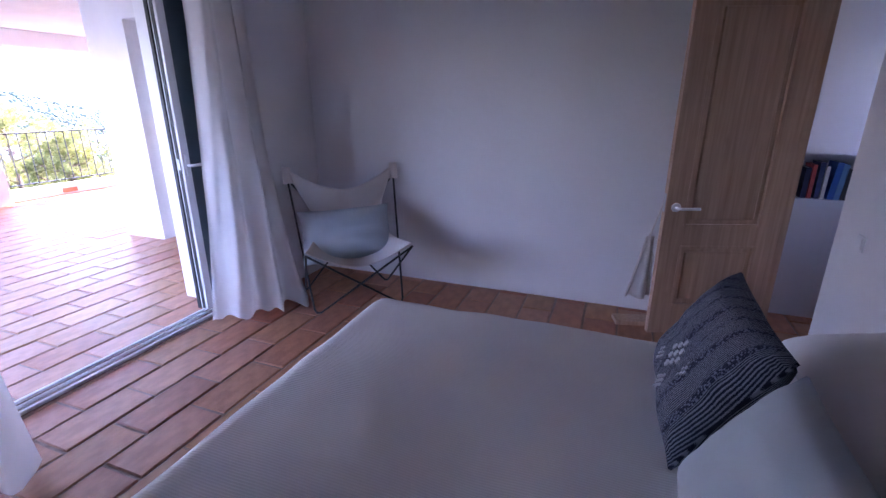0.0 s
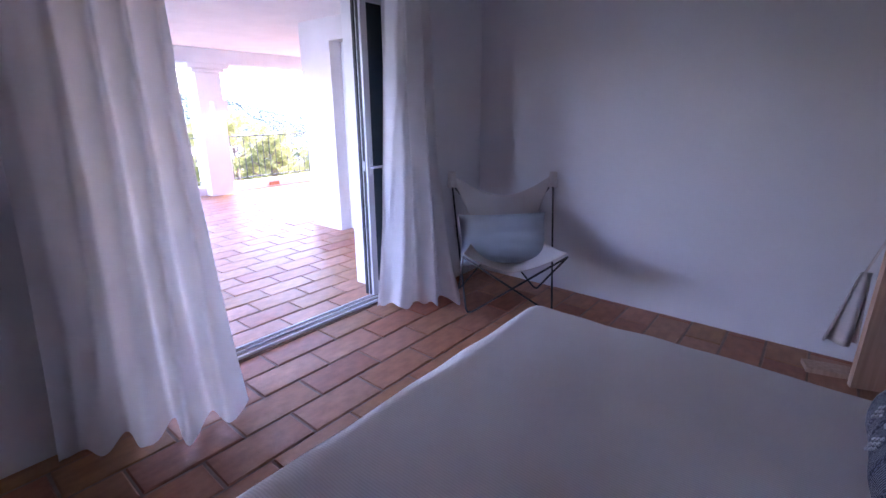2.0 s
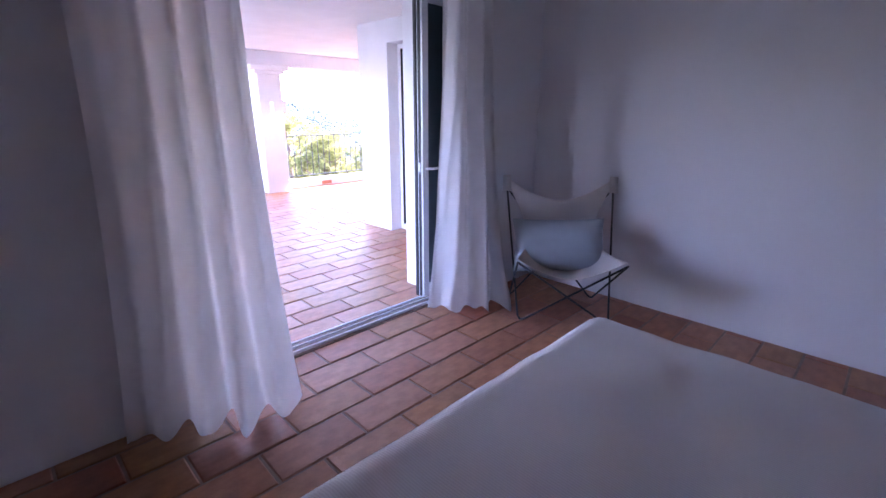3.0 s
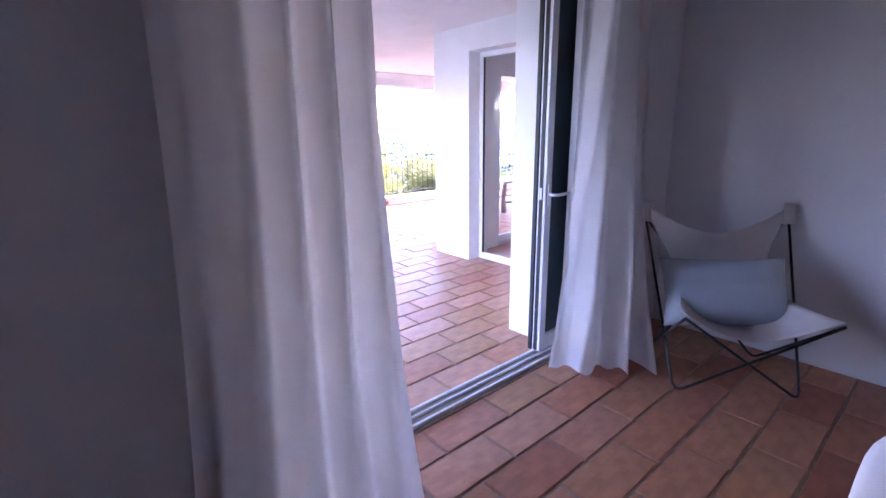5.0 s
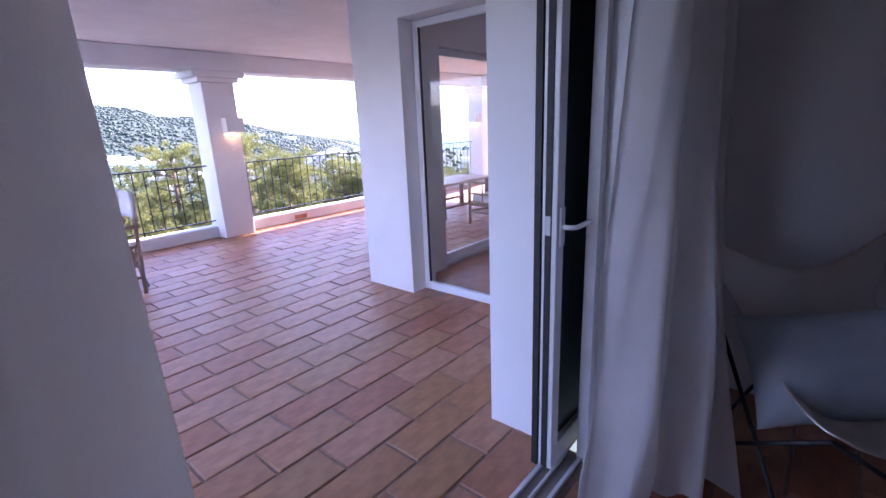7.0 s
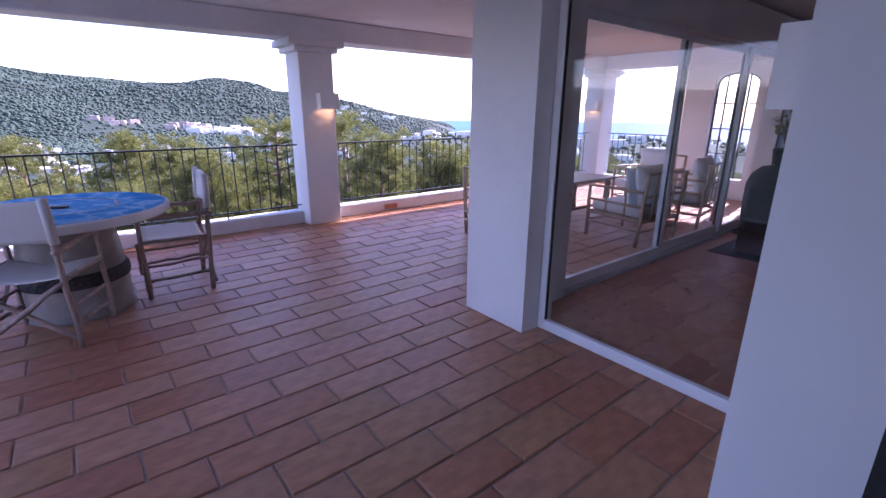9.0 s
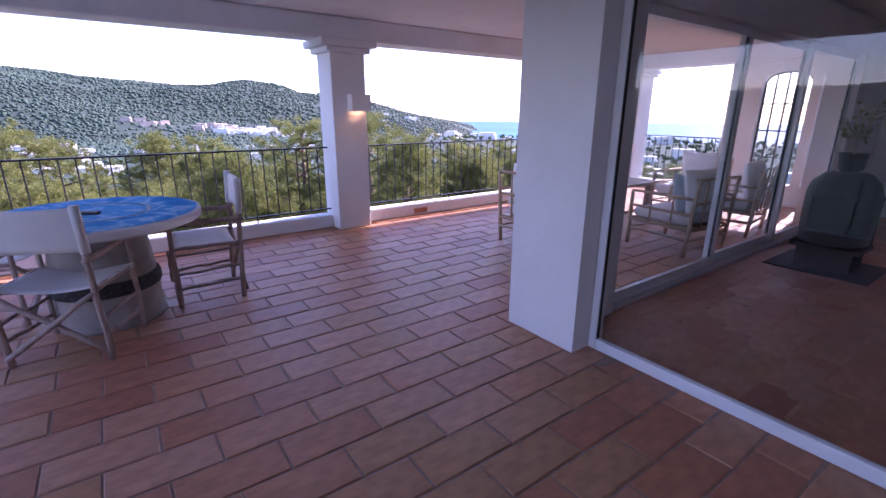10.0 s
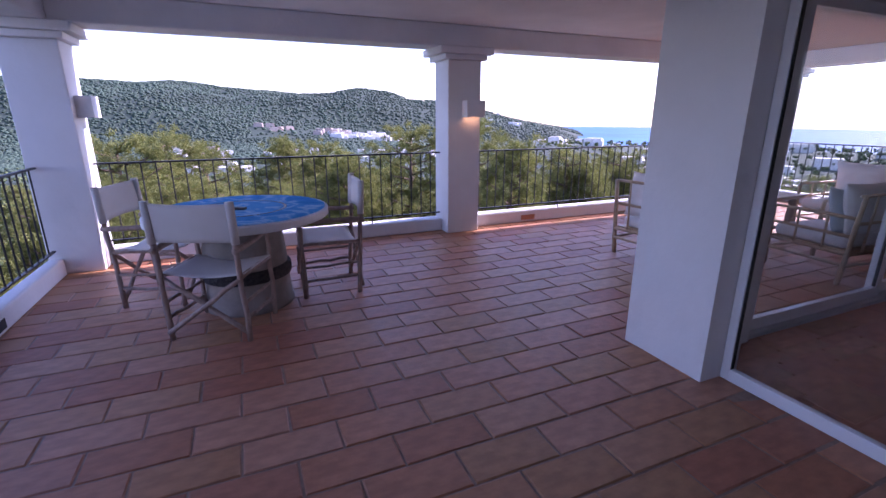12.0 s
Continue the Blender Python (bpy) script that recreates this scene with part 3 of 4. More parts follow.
part("body", sheet(lambda u, v: Vector(((u - 0.5) * (0.05 + 0.12 * (1 - v)) - 0.03 * (1 - v), 0.045 * math.sin(u * 9) * (1 - v) + 0.02, 0.2 + 0.42 * v)), 16, 12, 0.012), M_CANVAS, bag, "", True)
part("strap", tube([(-0.01, 0.02, 0.6), (0.03, 0.0, 0.78), (0.06, -0.01, 0.92)], 0.006, n=6), M_CANVAS, bag)
wedge = thing("floor_board", "flat wooden board lying behind the door", "board", "", pose(0.2, 3.12, 0.004, 0, 0, 15))
part("plank", boxes((-0.13, 0.1, -0.06, 0.06, 0, 0.03), bev=0.004), M_DOOR, wedge)

# books in the niche
for i, (w, h, c) in enumerate(((0.03, 0.2, (0.015, 0.02, 0.06)), (0.022, 0.22, (0.35, 0.05, 0.04)), (0.03, 0.235, (0.03, 0.04, 0.1)), (0.02, 0.21, (0.6, 0.58, 0.55)), (0.035, 0.24, (0.02, 0.09, 0.28)), (0.03, 0.23, (0.1, 0.25, 0.4)), (0.03, 0.2, (0.02, 0.02, 0.02)), (0.028, 0.19, (0.03, 0.03, 0.035)))):
    x = 1.075 + 0.036 * i
    bk = thing("book", "upright book in the wall niche", "book", "books in the niche", pose(x + 0.06, 3.63, 0.833, 0, 4 if i in (4, 5) else 0, 0))
    part("cover", boxes((0, 0.003, 0, 0.15, 0, h), (w - 0.003, w, 0, 0.15, 0, h), (0.003, w - 0.003, 0, 0.004, 0, h)), simple("book_cloth", c, tuple(min(1, k * 1.25) for k in c), 20, 0.6), bk)
    part("pages", boxes((0.003, w - 0.003, 0.005, 0.146, 0.004, h - 0.004)), M_SHEET, bk)


# ---- curtains ----
def curtain(name, top0, top1, hem, folds, label, seed, ztop=2.42):
    """Cloth hanging from a rail between two (x, y) places down to a hem given by (x, y) places."""
    rnd = random.Random(seed)
    T0, T1 = Vector((*top0, 0)), Vector((*top1, 0))
    H = [Vector((*p, 0)) for p in hem]

    def hemline(u):
        k = u * (len(H) - 1)
        i = min(int(k), len(H) - 2)
        return H[i].lerp(H[i + 1], k - i)

    def fn(u, v):
        z = ztop * (1 - v)
        w = v ** 2.2
        p = T0.lerp(T1, u).lerp(hemline(u), w)
        d = (hemline(1) - hemline(0)).lerp(T1 - T0, 1 - w).normalized()
        nrm = Vector((-d.y, d.x, 0))
        a = 0.075 + 0.025 * math.sin(u * 7 + seed) + 0.012 * math.sin(u * 17 + v * 3)
        f = math.sin(u * folds * math.tau + 0.8 * math.sin(v * 2.6 + seed + u * 3) + 1.1 * math.sin(u * 5 + seed)) + 0.14 * math.sin(u * folds * 13.7 + v * 2)
        f = max(-1.1, min(1.1, f))
        wr = 0.06 * noise.noise(Vector((u * 5, v * 3, seed))) * v + 0.016 * noise.noise(Vector((u * 14 + v * 4, v * 9, seed + 5))) * v
        p = p + nrm * (a * f * (0.55 + 0.55 * v) + wr)
        z += 0.05 * noise.noise(Vector((u * 9, 3.1, seed))) * v + 0.022
        return Vector((p.x, p.y, max(0.006, z)))

    c = thing(name, label, "curtain", "terrace door curtains")
    part("cloth", sheet(fn, folds * 16, 44), M_CURTAIN, c, "", True)
    return c


curtain("curtain", (-2.30, 0.22), (-2.30, 0.84), ((-2.37, 0.13), (-2.24, 0.33), (-2.13, 0.58), (-2.06, 0.83)), 4, "long white cotton curtain drawn to the side", 3)
curtain("curtain", (-2.33, 2.17), (-2.27, 2.47), ((-2.44, 2.06), (-2.32, 2.27), (-2.19, 2.42), (-2.06, 2.62)), 3, "long white cotton curtain gathered beside the door", 8)
rod = thing("curtain_rail", "white curtain rail above the terrace door", "curtain rail")
part("rail", boxes((-2.33, -2.27, -0.2, 3.0, 2.45, 2.48)), M_WHITE_METAL, rod)
for y in (0.0, 1.4, 2.8):
    part("bracket", boxes((XI, -2.33, y, y + 0.03, 2.45, 2.47)), M_WHITE_METAL, rod)

# ---- bed ----
BX0, BX1, BY0, BY1, BZ = -1.05, 1.1, 0.2, 1.83, 0.565
bed = thing("bed", "double bed with a white ribbed bedspread", "bed")
part("base", boxes((BX0 + 0.1, BX1, BY0 + 0.1, BY1 - 0.1, 0.06, 0.28), bev=0.02), M_SHEET, bed)
for x in (BX0 + 0.2, BX1 - 0.12):
    for y in (BY0 + 0.2, BY1 - 0.2):
        part("leg", tube([(x, y, 0), (x, y, 0.07)], 0.025, n=10), M_BLACK, bed)
part("mattress", boxes((BX0 + 0.05, BX1, BY0 + 0.05, BY1 - 0.05, 0.28, BZ - 0.03), bev=0.05), M_SHEET, bed)


def spread(u, v):
    """Bedspread over the top, hanging down at the foot and both long sides."""
    drop, r = 0.36, 0.09
    LX, LY = BX1 - BX0, BY1 - BY0
    s, t = u * (LX + drop), v * (LY + 2 * drop) - drop
    ex = max(0.0, drop - s)
    ey = max(0.0, -t, t - LY)
    x = BX0 + max(0.0, s - drop)
    y = BY0 + min(LY, max(0.0, t))
    dx, dy = max(0.0, r - (x - BX0)), max(0.0, r - min(y - BY0, BY1 - y))
    z = BZ - (r - math.sqrt(max(0.0, r * r - min(r, math.hypot(dx, dy)) ** 2)))
    if math.hypot(dx, dy) > r:
        k = r / math.hypot(dx, dy)
        x += dx * (1 - k)
        y += dy * (1 - k) * (1 if y < (BY0 + BY1) / 2 else -1)
    e = max(ex, ey)
    z -= e
    out = 0.02 * math.sin((x + y) * 14) * e / drop
    if ex > 0:
        x -= 0.01 + out
    if ey > 0:
        y += (0.01 + out) * (-1 if t < 0 else 1)
    z += 0.011 * noise.noise(Vector((x * 2.2, y * 2.2, 1))) + 0.007 * noise.noise(Vector((x * 6 + y * 3, y * 4, 2)))
    return Vector((x, y, max(0.03, z)))


part("bedspread", sheet(spread, 90, 84, 0.006), M_SPREAD, bed, "white finely ribbed bedspread", True)


def put_cushion(name, m, w, h, t, material, label, cat, seed, pinch=0.06):
    c = thing(name, label, cat, "", m)
    part("cover", cushion(w, h, t, seed, pinch=pinch), material, c, "", True)
    return c


put_cushion("pillow", pose(0.82, 1.45, 0.655, 76, 0, 90), 0.76, 0.48, 0.19, M_SHEET, "white bed pillow lying at the bed head", "pillow", 1)
put_cushion("pillow", pose(0.82, 0.62, 0.655, 76, 0, 90), 0.76, 0.48, 0.19, M_SHEET, "white bed pillow lying at the bed head", "pillow", 2)
ind = put_cushion("cushion", pose(0.295, 1.35, 0.745, 30, 0, 89), 0.58, 0.40, 0.16, M_INDIGO, "dark indigo cushion with white woven patterns", "cushion", 3)
put_cushion("cushion", pose(0.32, 0.82, 0.72, 32, 0, 90), 0.52, 0.38, 0.15, M_BLUECUSH, "pale grey-blue cushion leaning on the pillows", "cushion", 4)


# ---- butterfly chair ----
def butterfly_chair():
    c = thing("butterfly_chair", "butterfly chair with cream canvas sling and black rod frame", "chair")
    TL, TR = Vector((-2.315, 2.79, 0.95)), Vector((-1.69, 3.30, 0.95))
    FL, FR = Vector((-1.82, 2.29, 0.50)), Vector((-1.27, 2.73, 0.50))
    fl, fr_ = Vector((-1.876, 2.41, 0.01)), Vector((-1.393, 2.81, 0.01))
    rl, rr = Vector((-2.22, 2.76, 0.01)), Vector((-1.72, 3.17, 0.01))

    def bent(*pts):
        out = []
        for i, p in enumerate(pts):
            if 0 < i < len(pts) - 1:
                a, b = (pts[i - 1] - p).normalized(), (pts[i + 1] - p).normalized()
                out += [p + a * 0.05, p + (a + b) * 0.015, p + b * 0.05]
            else:
                out.append(p)
        return out
    part("rod", tube(bent(TL - Vector((0, 0, 0.04)), fl, FR), 0.0075, n=8), M_IRON, c, "black steel rod", True)
    part("rod", tube(bent(TR - Vector((0, 0, 0.04)), fr_, FL), 0.0075, n=8), M_IRON, c, "black steel rod", True)
    part("rod", tube(bent(FL, rl, TR - Vector((0, 0, 0.06))), 0.0075, n=8), M_IRON, c, "black steel rod", True)
    part("rod", tube(bent(FR, rr, TL - Vector((0, 0, 0.06))), 0.0075, n=8), M_IRON, c, "black steel rod", True)
    back_m, front_m = (TL + TR) / 2, (FL + FR) / 2
    fwd = (front_m - back_m)
    fwd.z = 0
    fwd.normalize()
    across = (TR - TL).normalized()

    def sling(u, v):
        s = 2 * u - 1
        wide = (1 - 0.34 * math.sin(math.pi * min(1, v * 1.02)) ** 1.2)
        half_b, half_f = (TR - TL).length / 2, (FR - FL).length / 2
        half = (half_b * (1 - v) + half_f * v) * wide
        lip = max(0.0, 1 - v * 7)
        zb = 0.97 - 0.17 * (1 - abs(s) ** 1.8) * (1 - v) ** 1.5
        zc, zf = 0.24 + 0.16 * abs(s) ** 2, 0.52 - 0.15 * (1 - abs(s) ** 1.7)
        z = (1 - v) ** 2 * zb + 2 * v * (1 - v) * zc + v * v * zf
        depth0, depth2 = 0.0, (front_m - back_m).dot(fwd)
        depth1 = 0.06
        dd = (1 - v) ** 2 * depth0 + 2 * v * (1 - v) * depth1 + v * v * depth2
        dd += 0.05 * (1 - abs(s)) * (1 - v) - 0.05 * (1 - s * s) * v * v
        base = back_m + fwd * dd + across * (s * half)
        return Vector((base.x, base.y, z))
    part("sling", sheet(sling, 28, 34, 0.006), M_CANVAS, c, "cream canvas sling", True)
    for a, b in ((TL, 1), (TR, -1)):
        part("pocket", tube([a + Vector((0, 0, 0.03)), a - Vector((0, 0, 0.02)), a - Vector((0, 0, 0.09)) + fwd * 0.02], 0.03, 0.034, 12), M_CANVAS, c, "", True)


butterfly_chair()
put_cushion("cushion", pose(-1.81, 2.77, 0.525, -30, -2, 38), 0.66, 0.40, 0.15, M_BLUECUSH, "pale grey-blue cushion on the butterfly chair", "cushion", 6)


# ---- terrace table and chairs ----
tab = thing("round_table", "round table with blue glazed top on a drum base", "table", "", pose(-6.87, 1.17, 0))
part("drum", lathe([(0.30, 0), (0.335, 0.0), (0.335, 0.025), (0.32, 0.03), (0.315, 0.2), (0.3, 0.45), (0.275, 0.69)], 48), M_CONCRETE, tab, "", True)
part("band", lathe([(0.30, 0.235), (0.327, 0.238), (0.335, 0.26), (0.333, 0.31), (0.322, 0.33), (0.29, 0.332)], 48), M_ROPE, tab, "dark woven band", True)
part("rim", lathe([(0.3, 0.69), (0.64, 0.69), (0.652, 0.70), (0.652, 0.745), (0.645, 0.752), (0.63, 0.753)], 64), M_PLASTER, tab, "pale cement rim")
part("top", lathe([(0.3, 0.7535), (0.625, 0.7535), (0.63, 0.756), (0.6, 0.7575), (0.01, 0.7575)], 64), M_BLUETOP, tab, "blue glazed tabletop")
ringb = lathe([(0.32, 0.7577), (0.338, 0.7577), (0.338, 0.7595), (0.32, 0.7595)], 64, False)
part("inlay_ring", ringb, M_BLACK, tab)
rem = thing("remote_control", "black remote control lying on the table", "remote control", "", pose(-6.83, 1.13, 0.7595, 0, 0, 62))
part("case", boxes((-0.09, 0.09, -0.022, 0.022, 0, 0.018), bev=0.005), M_BLACK, rem)


def director_chair():
    c = thing("director_chair", "rustic stick director chair with weathered canvas", "chair", "chairs round the table")
    W, D = 0.26, 0.22
    for i, s in enumerate((-1, 1)):
        part("back_post", stick((s * W, -D, 0), (s * (W - 0.005), -D - 0.05, 0.93), 0.019, seed=i + 1), M_STICK, c, "", True)
        part("front_post", stick((s * W, D, 0), (s * W, D, 0.64), 0.018, seed=i + 4), M_STICK, c, "", True)
        part("armrest", stick((s * W, -D - 0.06, 0.63), (s * W, D + 0.06, 0.65), 0.02, seed=i + 7), M_STICK, c, "", True)
        part("side_rail", stick((s * W, -D - 0.01, 0.45), (s * W, D + 0.01, 0.45), 0.016, seed=i + 10), M_STICK, c, "", True)
        part("stretcher", stick((s * W, -D, 0.16), (s * W, D, 0.14), 0.014, seed=i + 14), M_STICK, c, "", True)
        part("stretcher", stick((s * W, -D, 0.27), (s * W, D, 0.26), 0.012, seed=i + 17), M_STICK, c, "", True)
        for y in (-D - 0.015, D + 0.015):
            part("cross_leg", stick((s * W, y + s * 0.012, 0.06), (-s * W, y + s * 0.012, 0.44), 0.017, seed=i + 20), M_STICK, c, "", True)
    part("seat", sheet(lambda u, v: Vector(((u - 0.5) * 2 * W * 1.04, (v - 0.5) * 0.42, 0.468 - 0.03 * math.sin(math.pi * u))), 14, 8, 0.006), M_CANVAS_D, c, "", True)
    part("backrest", sheet(lambda u, v: Vector(((u - 0.5) * 2 * (W + 0.018), -D - 0.03 - 0.02 * v - 0.03 * math.sin(math.pi * u), 0.68 + 0.25 * v - 0.012 * math.sin(math.pi * u) * (v - 0.5))), 14, 8, 0.008), M_CANVAS_D, c, "", True)
    for s in (-1, 1):
        part("sleeve", tube([(s * (W + 0.003), -D - 0.035, 0.675), (s * (W), -D - 0.05, 0.94)], 0.026, n=10), M_CANVAS_D, c, "", True)
    return c


dc = director_chair()
dc.matrix_basis = pose(-6.44, 1.0, 0, 0, 0, 65)
copy_thing(dc, pose(-6.98, 1.82, 0, 0, 0, 176))
copy_thing(dc, pose(-7.28, 0.56, 0, 0, 0, -18))


# ---- bamboo seating at the sunny end ----
def bamboo_chair(group):
    c = thing("bamboo_armchair", "bamboo armchair with white cushions", "armchair", group)
    W, D = 0.34, 0.34
    k = 0
    for s in (-1, 1):
        part("back_leg", stick((s * W, -D, 0), (s * W, -D - 0.06, 0.8), 0.022, 0.003, 31), M_BAMBOO, c, "", True)
        part("front_leg", stick((s * W, D, 0), (s * W, D, 0.6), 0.022, 0.003, 32), M_BAMBOO, c, "", True)
        for z in (0.18, 0.28, 0.44, 0.6):
            part("side_rail", stick((s * W, -D - 0.02, z), (s * W, D, z), 0.016, 0.003, 33), M_BAMBOO, c, "", True)
        for y in (-0.15, 0.1):
            part("spindle", stick((s * W, y, 0.28), (s * W, y, 0.6), 0.011, 0.002, 34), M_BAMBOO, c, "", True)
    for y, zs in ((D, (0.18, 0.28)), (-D - 0.03, (0.18, 0.28, 0.55, 0.79))):
        for z in zs:
            part("cross_rail", stick((-W, y, z), (W, y, z), 0.016, 0.003, 35), M_BAMBOO, c, "", True)
    for x in (-0.17, 0, 0.17):
        part("spindle", stick((x, -D - 0.03, 0.28), (x, -D - 0.05, 0.79), 0.011, 0.002, 36), M_BAMBOO, c, "", True)
    part("seat_slats", boxes((-W + 0.02, W - 0.02, -D, D, 0.285, 0.305)), M_BAMBOO, c)
    sc = part("seat_cushion", boxes((-0.3, 0.3, -0.3, 0.34, 0.306, 0.42), bev=0.04), M_SHEET, c, "white seat cushion", True)
    bc = part("back_cushion", cushion(0.6, 0.46, 0.17, 9), M_SHEET, c, "white back cushion", True)
    bc.matrix_basis = pose(0, -0.25, 0.65, -10)
    return c


ba = bamboo_chair("bamboo seating group")
ba.matrix_basis = pose(-6.45, 5.22, 0, 0, 0, 4)
copy_thing(ba, pose(-5.5, 6.3, 0, 0, 0, 84))
copy_thing(ba, pose(-6.3, 8.1, 0, 0, 0, 176))
copy_thing(ba, pose(-5.55, 7.6, 0, 0, 0, 98))
put_cushion("cushion", pose(-5.35, 6.2, 0.6, -22, 10, 80), 0.46, 0.42, 0.14, M_BLUECUSH, "pale blue cushion on the bamboo armchair", "cushion", 11)


def plank_table(m, w, d, h, label):
    t = thing("wooden_table", label, "table", "terrace tables", m)
    n = 5
    for i in range(n):
        y0 = -d / 2 + d * i / n
        part("plank", boxes((-w / 2, w / 2, y0 + 0.003, y0 + d / n - 0.003, h - 0.035, h), bev=0.004), M_PLANK, t)
    for sx in (-1, 1):
        for sy in (-1, 1):
            part("leg", stick((sx * (w / 2 - 0.08), sy * (d / 2 - 0.08), 0), (sx * (w / 2 - 0.08), sy * (d / 2 - 0.08), h - 0.03), 0.045, 0.006, 40), M_STICK, t, "", True)
    for sy in (-1, 1):
        part("apron", stick((-w / 2 + 0.08, sy * (d / 2 - 0.08), h * 0.32), (w / 2 - 0.08, sy * (d / 2 - 0.08), h * 0.32), 0.022, 0.005, 41), M_STICK, t, "", True)
    return t


plank_table(pose(-6.62, 6.55, 0, 0, 0, 90), 1.3, 0.7, 0.55, "low plank coffee table on round stick legs")

# ---- living room: black stove and lantern ----
stove = thing("wood_stove", "black freestanding wood stove on a floor plate", "stove", "", pose(-4.25, 6.8, 0))
part("floor_plate", boxes((-0.4, 0.4, -0.38, 0.38, 0.002, 0.012)), M_SOOT, stove)
part("pedestal", boxes((-0.22, 0.22, -0.18, 0.18, 0.012, 0.2), bev=0.01), M_SOOT, stove)
part("shelf", boxes((-0.27, 0.27, -0.22, 0.22, 0.2, 0.24), bev=0.005), M_SOOT, stove)
part("body", lathe([(0.2, 0.24), (0.27, 0.26), (0.28, 0.5), (0.28, 0.72), (0.25, 0.82), (0.17, 0.9), (0.05, 0.92)], 32), M_SOOT, stove, "", True)
part("door", boxes((-0.16, 0.16, -0.285, -0.262, 0.36, 0.7), bev=0.008), M_SOOT, stove, "black iron firebox door")


def pot_plant(m, seed):
    """A leafy house plant in a dark pot."""
    rnd = random.Random(seed)
    p = thing("pot_plant", "leafy green plant in a dark pot on the stove", "plant", "", m)
    part("pot", lathe([(0.07, 0), (0.095, 0.01), (0.11, 0.15), (0.118, 0.16), (0.1, 0.155)], 20), M_BLACK, p, "", True)
    st, lf = bmesh.new(), bmesh.new()
    for k in range(26):
        yaw, out, up = k * 2.4, rnd.uniform(0.05, 0.2), rnd.uniform(0.2, 0.5)
        tip = Vector((math.cos(yaw) * out, math.sin(yaw) * out, 0.14 + up))
        add_tube(st, [(0, 0, 0.13), (tip.x * 0.4, tip.y * 0.4, 0.14 + up * 0.6), tip], 0.004, 0.002, 5)
        for q in range(7):
            o = Vector((tip.x * 0.5, tip.y * 0.5, 0.14 + up * 0.5)).lerp(tip, q / 5)
            d = Vector((rnd.gauss(0, 1), rnd.gauss(0, 1), rnd.gauss(0.1, 0.5))).normalized() * rnd.uniform(0.05, 0.09)
            side = d.cross(Vector((0, 0, 1))).normalized() * 0.017
            v = [lf.verts.new(c) for c in (o, o + d * 0.5 + side, o + d, o + d * 0.5 - side)]
            lf.faces.new(v)
    part("stems", st, M_STICK, p)
    part("leaves", lf, M_NEEDLE, p, "green leaves")


pot_plant(pose(-4.25, 6.8, 0.922), 3)
lan = thing("lantern", "black metal lantern standing on the floor", "lantern", "", pose(-4.3, 7.9, 0))
part("base", boxes((-0.13, 0.13, -0.13, 0.13, 0, 0.03)), M_IRON, lan)
for sx in (-0.12, 0.12):
    for sy in (-0.12, 0.12):
        part("post", boxes((sx - 0.009, sx + 0.009, sy - 0.009, sy + 0.009, 0.03, 0.55)), M_IRON, lan)
part("roof", lathe([(0.17, 0.55), (0.17, 0.56), (0.06, 0.66), (0.03, 0.68)], 4), M_IRON, lan)

# stitched white motifs on the indigo cushion
def motif(bm, cx, cz, k, y):
    for ax, az in ((0, 0), (1, 1), (1, -1), (-1, 1), (-1, -1), (2, 0), (-2, 0), (0, 2), (0, -2)):
        add_box(bm, cx + ax * k - k * 0.42, cx + ax * k + k * 0.42, y - 0.002, y + 0.002, cz + az * k - k * 0.42, cz + az * k + k * 0.42)
        add_box(bm, cx + ax * k - k * 0.62, cx + ax * k + k * 0.62, y - 0.0012, y + 0.0012, cz + az * k - k * 0.1, cz + az * k + k * 0.1)


for cx, cz, k, y in ((-0.04, -0.03, 0.02, 0.09), (-0.13, -0.02, 0.011, 0.085), (0.06, -0.09, 0.011, 0.083), (-0.06, -0.12, 0.011, 0.078)):
    mb = bmesh.new()
    motif(mb, cx, cz, k, y)
    part("motif", mb, M_INDIGO_L, ind, "white stitched motif")

# ---- landscape ----
EYE0 = (-3.0, 1.2)
RIDGE_YAW = (30, 40, 49, 52, 57, 60, 62, 68, 71, 76, 82, 91, 96, 103, 115, 130)
RIDGE_Z = (-130, -130, -120, -78, -34, 0, 34, 66, 60, 134, 122, 138, 176, 178, 150, 120)


